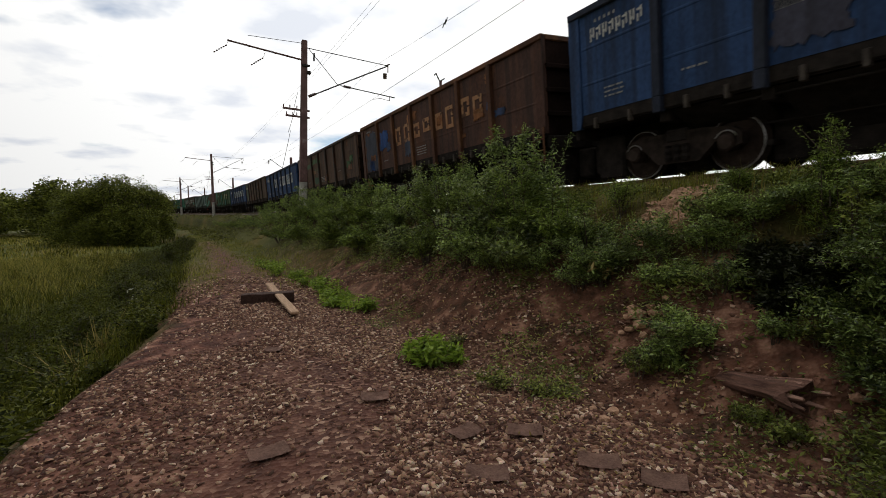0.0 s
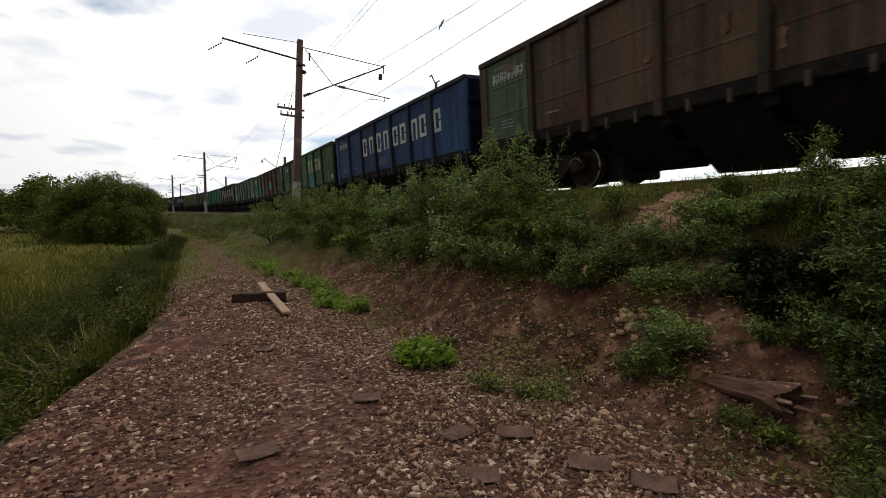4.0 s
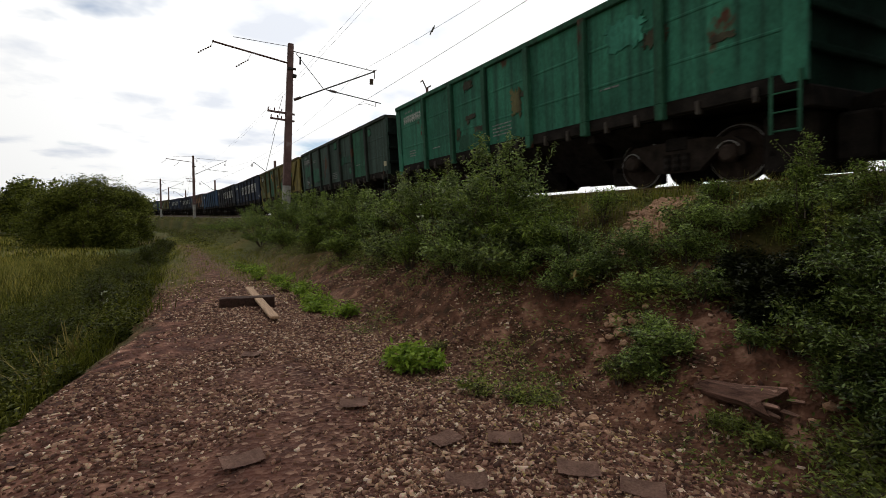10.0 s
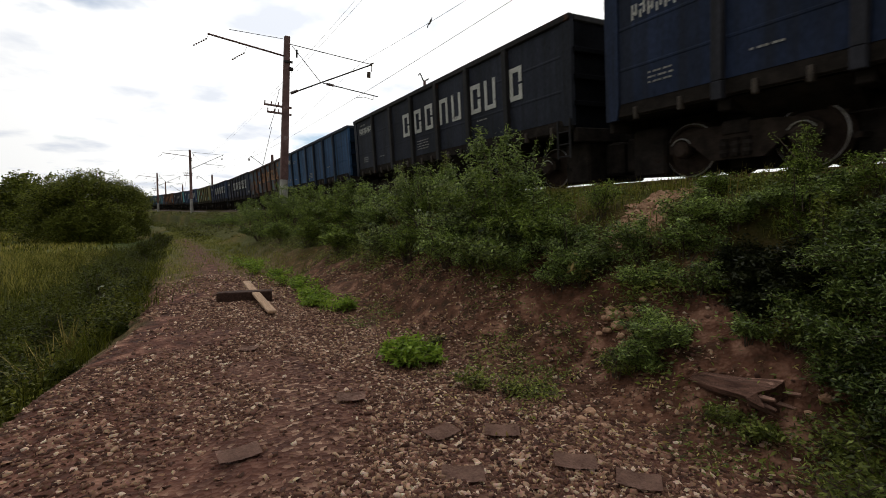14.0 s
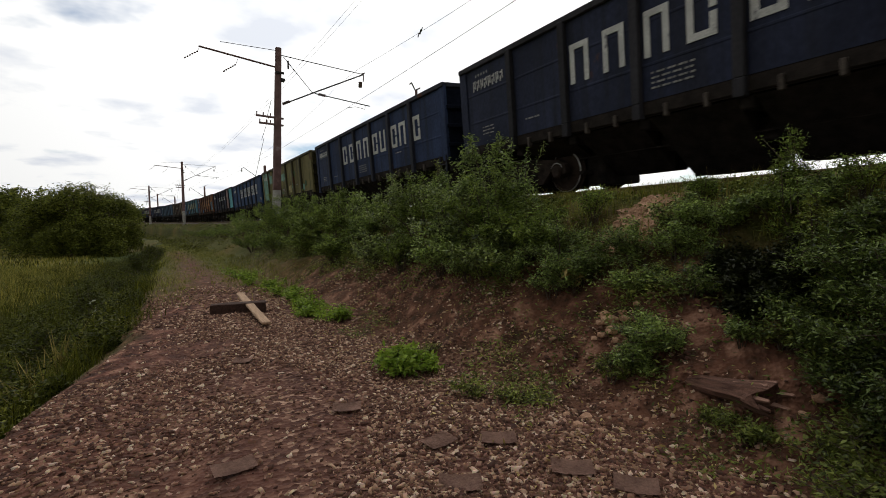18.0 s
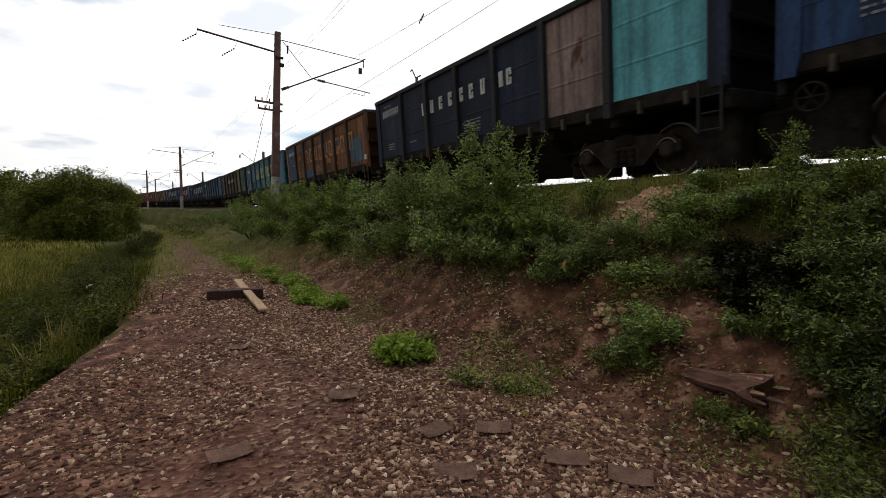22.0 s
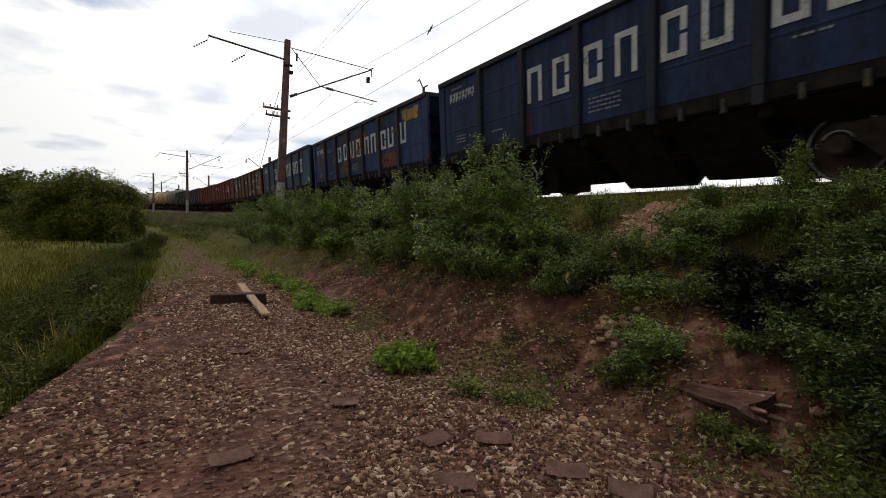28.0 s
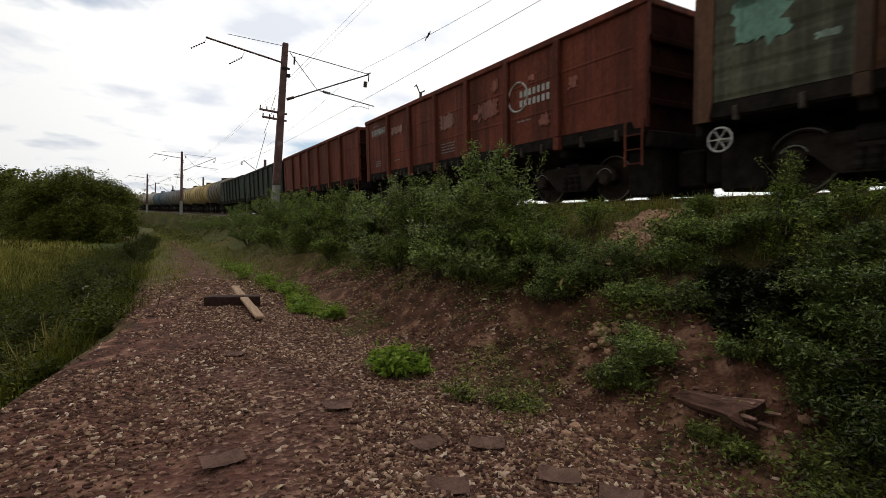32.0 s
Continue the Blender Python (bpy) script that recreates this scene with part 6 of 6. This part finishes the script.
# ---- trees ----
def build_tree(at, tall, wide, leaves, leaf, label):
    w = thing("tree", label, "tree", Matrix.Translation(at))
    bm = bmesh.new()
    tube(bm, (0, 0, -0.3), (0.1, 0, tall * 0.4), 0.05 * tall * 0.6, 0.03 * tall * 0.6, 8)
    part("trunk", bm, BARK, w)
    spots = []
    for i in range(18):
        a, h = rng.random() * 2 * math.pi, tall * (0.10 + 0.5 * rng.random())
        r = wide * 0.5 * math.sqrt(0.15 + 0.85 * rng.random())
        top = min(tall * 0.84, h + tall * (0.15 + 0.3 * rng.random()))
        r *= math.sqrt(max(0.2, 1 - (top / tall) ** 3))
        q = Vector((math.cos(a) * r, math.sin(a) * r, top))
        bm = bmesh.new()
        tube(bm, (0.05, 0, h), q, 0.012 * tall, 0.004 * tall, 5)
        part("limb", bm, BARK, w)
        spots.append(q)
        spots.append(Vector((0, 0, h)).lerp(q, 0.6) + Vector((0, 0, 0.1 * tall)))
    c = np.array([list(q) for q in spots])
    c = np.concatenate([c, c[::2] * np.array([0.5, 0.5, 1.08]), c[::2] * np.array([1, 1, 0.45])])
    r = (0.12 * wide + 0.3) * (0.55 + 0.9 * rng.random(len(c)))
    p, o = lobes(np.column_stack([c, r, r * 0.85]), leaves // len(c), True)
    p[:, 2] = np.maximum(p[:, 2], 0.25)
    v, f = leaf_cloud(p, leaf * (0.6 + 0.8 * rng.random(len(p))), long=1.7, out=o)
    crown = new("crown", fast_mesh("crown", v, f, LEAF_TREE))
    crown.parent = w
    return w


def meadow(x, y):
    return Vector((x, y, height(y, centre(y, 30) - x) - 0.1))


for x, y, h, wd in ((-8.7, 68, 9.0, 8.0), (-11.4, 70, 7.2, 7.0), (-6.0, 71, 7.6, 6.0), (-4.4, 74, 6.6, 4.6), (-13.6, 76, 6.2, 7.0), (-9.2, 66, 4.0, 5.5), (-6.4, 67, 4.4, 5.0)):
    build_tree(meadow(x, y), h, wd, 20000, 0.12, "rounded dense green tree at the meadow's edge")


def build_woodland():
    """Far woods: crowns of leaf clumps over dark trunks, in one object."""
    vs, fs, n0 = [], [], 0
    for i in range(100):
        y = 115 + 75 * rng.random()
        x = -y * (0.175 + 0.55 * rng.random() ** 2)
        g = meadow(x, y)
        tall = 9.0 + 4.0 * rng.random()
        k = 8
        c = np.column_stack([rng.normal(size=(k, 2)) * 1.7, tall * (0.15 + 0.68 * rng.random(k))])
        r = 1.5 + 0.8 * rng.random(k)
        p, o = lobes(np.column_stack([c + np.array(g), r, r * 0.85]), 230, True)
        p[:, 2] = np.maximum(p[:, 2], g.z + 0.2)
        v, f = leaf_cloud(p, 0.36 * (0.6 + 0.8 * rng.random(len(p))), long=1.5, out=o)
        vs.append(v), fs.append(f + n0)
        n0 += len(v)
    tagged(new("woodland", fast_mesh("woodland", np.concatenate(vs), np.concatenate(fs), LEAF_TREE)), "dark green woods beyond the meadow", "woods", kind="stuff")


build_woodland()


# ---- gravel and small things ----
def stones(places, size):
    """Broken stones: skewed blocks with a smaller top, one mesh."""
    n = len(places)
    cube = np.array([[-1, -1, -1], [1, -1, -1], [1, 1, -1], [-1, 1, -1], [-0.7, -0.7, 1], [0.7, -0.7, 1], [0.7, 0.7, 1], [-0.7, 0.7, 1]]) * 0.5
    q = cube[None] * (0.75 + 0.5 * rng.random((n, 8, 1))) + rng.normal(size=(n, 8, 3)) * 0.16
    q = q * np.stack([0.8 + 1.1 * rng.random(n), 0.5 + 0.5 * rng.random(n), 0.3 + 0.4 * rng.random(n)], 1)[:, None] * size[:, None, None]
    a = rng.random(n) * 2 * np.pi
    c, s = np.cos(a)[:, None], np.sin(a)[:, None]
    tilt = rng.normal(size=(n, 1)) * 0.5
    x, y, z = q[..., 0], q[..., 1], q[..., 2]
    z2, y2 = z + y * tilt, y - z * tilt
    v = np.stack([x * c - y2 * s, x * s + y2 * c, z2], -1) + places[:, None] + np.array([0, 0, 0.004])
    f = np.array([[4, 5, 6, 7], [0, 1, 5, 4], [1, 2, 6, 5], [2, 3, 7, 6], [3, 0, 4, 7]])
    return v.reshape(-1, 3), (f[None] + np.arange(n)[:, None, None] * 8).reshape(-1, 4)


def stone_material():
    m = bpy.data.materials.new("broken_stone")
    m.use_nodes = True
    nt = m.node_tree
    n, l = nt.nodes.new, nt.links.new
    bsdf, geo, r = nt.nodes["Principled BSDF"], n("ShaderNodeNewGeometry"), n("ShaderNodeValToRGB")
    for _ in range(3):
        r.color_ramp.elements.new(0.5)
    for e, (p, c) in zip(r.color_ramp.elements, ((0.0, (0.066, 0.028, 0.019)), (0.42, (0.160, 0.074, 0.046)), (0.72, (0.32, 0.172, 0.108)), (0.91, (0.55, 0.355, 0.23)), (1.0, (0.85, 0.65, 0.48)))):
        e.position, e.color = p, (*c, 1)
    l(geo.outputs["Random Per Island"], r.inputs[0])
    t, mul = n("ShaderNodeTexNoise"), n("ShaderNodeMix")
    t.inputs["Scale"].default_value, t.inputs["Detail"].default_value = 60, 4
    l(geo.outputs["Position"], t.inputs["Vector"])
    mul.data_type, mul.blend_type, mul.inputs["Factor"].default_value = "RGBA", "MULTIPLY", 0.6
    l(r.outputs[0], mul.inputs["A"]), l(t.outputs["Color"], mul.inputs["B"])
    l(mul.outputs["Result"], bsdf.inputs["Base Color"])
    bsdf.inputs["Roughness"].default_value, bsdf.inputs["Specular IOR Level"].default_value = 0.9, 0.25
    return m


BROKEN = stone_material()
on_road = lambda y, u: (1.0 if gravel_u(y) < u < edge_u(y) + 0.1 else 0.12 if toe_u(y) < u < edge_u(y) else 0.0) * np.interp(u, [7.4, 9.0], [1, 0.32]) * max(0.10, patchy(0.8, -0.35, 0.1, 12)(y, u), 0.85 * min(1, max(0, (7.6 - u) / 0.5)) * (y < 5)) * np.interp(y, [0, 6, 16], [1, 1, 0.4])
v, f = stones(scatter(44000, 0.6, 9.0, 5.6, 10.6, on_road), 0.026 * (0.32 + 1.05 * rng.random(44000) ** 1.5))
tagged(new("gravel", fast_mesh("gravel", v, f, BROKEN)), "loose brown and pale crushed stone on the road", "gravel", kind="stuff")
v, f = stones(scatter(7000, 9.0, 15, 5.8, 10.2, lambda y, u: on_road(y, u) * np.interp(y, [11, 14.5], [1, 0.1])), 0.034 * (0.5 + 0.8 * rng.random(7000)))
tagged(new("gravel_beyond", fast_mesh("gravel_beyond", v, f, BROKEN)), "crushed stone farther along the road", "gravel", kind="stuff")
v, f = stones(scatter(13000, 1.0, 12, 4.6, 6.7, patchy(0.8, -0.25, 0.2, 21)), 0.024 * (0.4 + 1.1 * rng.random(13000) ** 1.5))
tagged(new("bank_stones", fast_mesh("bank_stones", v, f, BROKEN)), "stones spilled over the eroded bank", "gravel", kind="stuff")
v, f = stones(scatter(1500, 3.6, 4.25, 3.2, 4.2, patchy(1.6, -0.7, 0.0, 31)), 0.044 * (0.4 + 1.0 * rng.random(1500)))
tagged(new("rock_spill", fast_mesh("rock_spill", v, f, ROCK)), "pale broken rock spilled below the ballast", "gravel", kind="stuff")
v, f = stones(scatter(5000, -5, 30, 1.0, 2.8), 0.055 * (0.5 + 0.7 * rng.random(5000)))
tagged(new("ballast", fast_mesh("ballast", v, f, BROKEN)), "grey ballast stones beside the rails", "gravel", kind="stuff")


def build_rock(at, size, label):
    bm = bmesh.new()
    bmesh.ops.create_icosphere(bm, subdivisions=1, radius=size * 0.85)
    o = rng.random() * 50
    for vt in bm.verts:
        vt.co *= 1 + 0.45 * noise.noise(vt.co * (1.6 / size) + Vector((o, 0, 0)))
        vt.co.z *= 0.65
    ob = part("rock", bm, ROCK, None, label)
    ob.matrix_world = Matrix.Translation(at + Vector((0, 0, size * 0.2))) @ Matrix.Rotation(o, 4, "Z")
    return tagged(ob, label, "rock", "loose rocks")


for y, u, sz in ((2.68, 6.11, 0.07), (2.6, 6.28, 0.055), (2.8, 6.2, 0.04), (3.42, 4.95, 0.13), (3.3, 5.05, 0.10), (3.55, 4.88, 0.09), (3.28, 4.9, 0.08), (3.4, 5.1, 0.07), (3.5, 5.02, 0.06), (3.2, 5.12, 0.06), (3.36, 4.82, 0.07), (3.12, 4.98, 0.07), (3.45, 5.16, 0.045), (3.25, 4.74, 0.06), (3.18, 4.62, 0.05), (1.44, 5.22, 0.06), (4.95, 6.55, 0.07), (3.0, 6.3, 0.04), (2.45, 6.2, 0.035), (1.5, 5.32, 0.04)):
    build_rock(place(y, u), sz, "pale broken rock on the bank's foot")


def build_pad(y, u, turn, w=0.27, d=0.17):
    """A grooved pad with turned-up edges, lying on the gravel."""
    bm = bmesh.new()
    n = 9
    rows = []
    for j in range(5):
        row = []
        for i in range(n):
            x, yy = (i / (n - 1) - 0.5) * w, (j / 4 - 0.5) * d
            z = 0.014 + (0.003 if i % 2 else 0) + 0.05 * (x / w) ** 2
            row.append(bm.verts.new((x, yy, z)))
        rows.append(row)
    for r0, r1 in zip(rows, rows[1:]):
        for i in range(n - 1):
            bm.faces.new((r0[i], r0[i + 1], r1[i + 1], r1[i]))
    r = bmesh.ops.solidify(bm, geom=bm.faces[:], thickness=0.022)
    bmesh.ops.recalc_face_normals(bm, faces=bm.faces)
    ob = part("rail_pad", bm, PAD)
    p = place(y, u)
    ob.matrix_world = Matrix.Translation(p + Vector((0, 0, 0.012))) @ Matrix.Rotation(radians(turn), 4, "Z") @ Matrix.Rotation(radians(3), 4, "X")
    return tagged(ob, "worn brown grooved rail pad lying on gravel", "rail pad", "rail pads on the road")


for y, u, turn, w in ((5.87, 8.27, -25, 0.2), (3.86, 7.71, -20, 0.24), (2.96, 7.33, 12, 0.24), (2.72, 6.96, -32, 0.25), (3.26, 8.67, 5, 0.26), (2.12, 6.84, -38, 0.26), (2.36, 7.52, -30, 0.26), (1.78, 6.67, -50, 0.25)):
    build_pad(y, u, turn, w)


def beam(name, a, b, wide, tall, material, label, category, wear=0.008):
    """A timber between two places, with worn edges."""
    a, b = Vector(a), Vector(b)
    d = b - a
    bm = box(bmesh.new(), -d.length / 2, d.length / 2, -wide / 2, wide / 2, 0, tall, 0.012)
    bmesh.ops.subdivide_edges(bm, edges=[e for e in bm.edges if e.calc_length() > 0.4], cuts=7)
    for vt in bm.verts:
        vt.co += Vector((0, noise.noise(vt.co * 9), noise.noise(vt.co * 7 + Vector((5, 0, 0))))) * wear
    ob = part(name, bm, material)
    yaw, pitch = math.atan2(d.y, d.x), -math.atan2(d.z, math.hypot(d.x, d.y))
    ob.matrix_world = Matrix.Translation((a + b) / 2) @ Matrix.Rotation(yaw, 4, "Z") @ Matrix.Rotation(pitch, 4, "Y")
    return tagged(ob, label, category)


z0 = place(9.5, 7.85).z
beam("railway_sleeper", (0.70, 9.60, z0 - 0.02), (1.64, 9.44, z0 - 0.02), 0.24, 0.19, SLEEPER, "dark creosoted piece of sleeper lying across the road", "sleeper", 0.012)
beam("plank", (1.34, 10.75, place(10.75, 7.6).z + 0.20), (1.35, 7.72, place(7.72, 7.7).z + 0.05), 0.14, 0.05, PLANK, "weathered pale plank resting on the sleeper", "plank", 0.006)


def build_log():
    """A split rotten log lying at the foot of the bank."""
    bm = bmesh.new()
    seg, rings = 14, []
    for i in range(9):
        f = i / 8
        ring = []
        for k in range(seg):
            a = 2 * math.pi * k / seg
            r = (0.06 + 0.075 * f) * (1 + 0.35 * noise.noise((math.cos(a) * 1.5, math.sin(a) * 1.5, f * 2.2)))
            jag = 0.24 * noise.noise((math.cos(a) * 2.4, math.sin(a) * 2.4, 9)) if i == 8 else 0
            ring.append(bm.verts.new(((f - 0.5) * 0.62 + jag, math.cos(a) * r * 1.25, math.sin(a) * r * 0.8)))
        rings.append(ring)
    for r0, r1 in zip(rings, rings[1:]):
        for k in range(seg):
            bm.faces.new((r0[k], r0[(k + 1) % seg], r1[(k + 1) % seg], r1[k]))
    bm.faces.new(rings[0]), bm.faces.new(rings[-1])
    bmesh.ops.recalc_face_normals(bm, faces=bm.faces)
    splinters = []
    for k in range(6):
        g = k * 1.05
        splinters.append(bmesh.new())
        tube(splinters[-1], (0.1, math.cos(g) * 0.09, math.sin(g) * 0.05), (0.34 + 0.1 * rng.random(), math.cos(g) * 0.13, math.sin(g) * 0.10 + 0.02), 0.040, 0.012, 4)
    ob = part("rotten_log", bm, LOG)
    for piece in splinters:
        part("splinter", piece, SPLIT_WOOD, ob)
    ob.matrix_world = Matrix.Translation(place(2.0, 5.33) + Vector((0, 0, 0.05))) @ Matrix.Rotation(radians(-98), 4, "Z") @ Matrix.Rotation(radians(-6), 4, "Y")
    return tagged(ob, "split rotten log half sunk in the soil", "log")


build_log()


# ---- motion ----
def motions():
    radius = 0.4785
    times = [float(t) for t in range(33)]
    for w, ahead in TRAIN:
        walk(w, [(t, on_rails(ahead - travelled(t))) for t in times])
        near = [k / FPS for k in range(0, 32 * FPS + 1) if -13 < ahead - travelled(k / FPS) < 26]
        if not near:
            continue
        for o in w.children:
            if o.name.split(".")[0] != "wheelset":
                continue
            x = o.matrix_basis.translation.x
            rows, t0 = [], travelled(near[0])
            for t in near:
                rows.append((t, Matrix.Translation((x, 0, radius)) @ Matrix.Rotation((travelled(t) - t0) / radius, 4, "Y")))
            if near[0] > 0:
                rows.insert(0, (0.0, rows[0][1]))
            if near[-1] < 32:
                rows.append((32.0, rows[-1][1]))
            walk(o, rows)


motions()
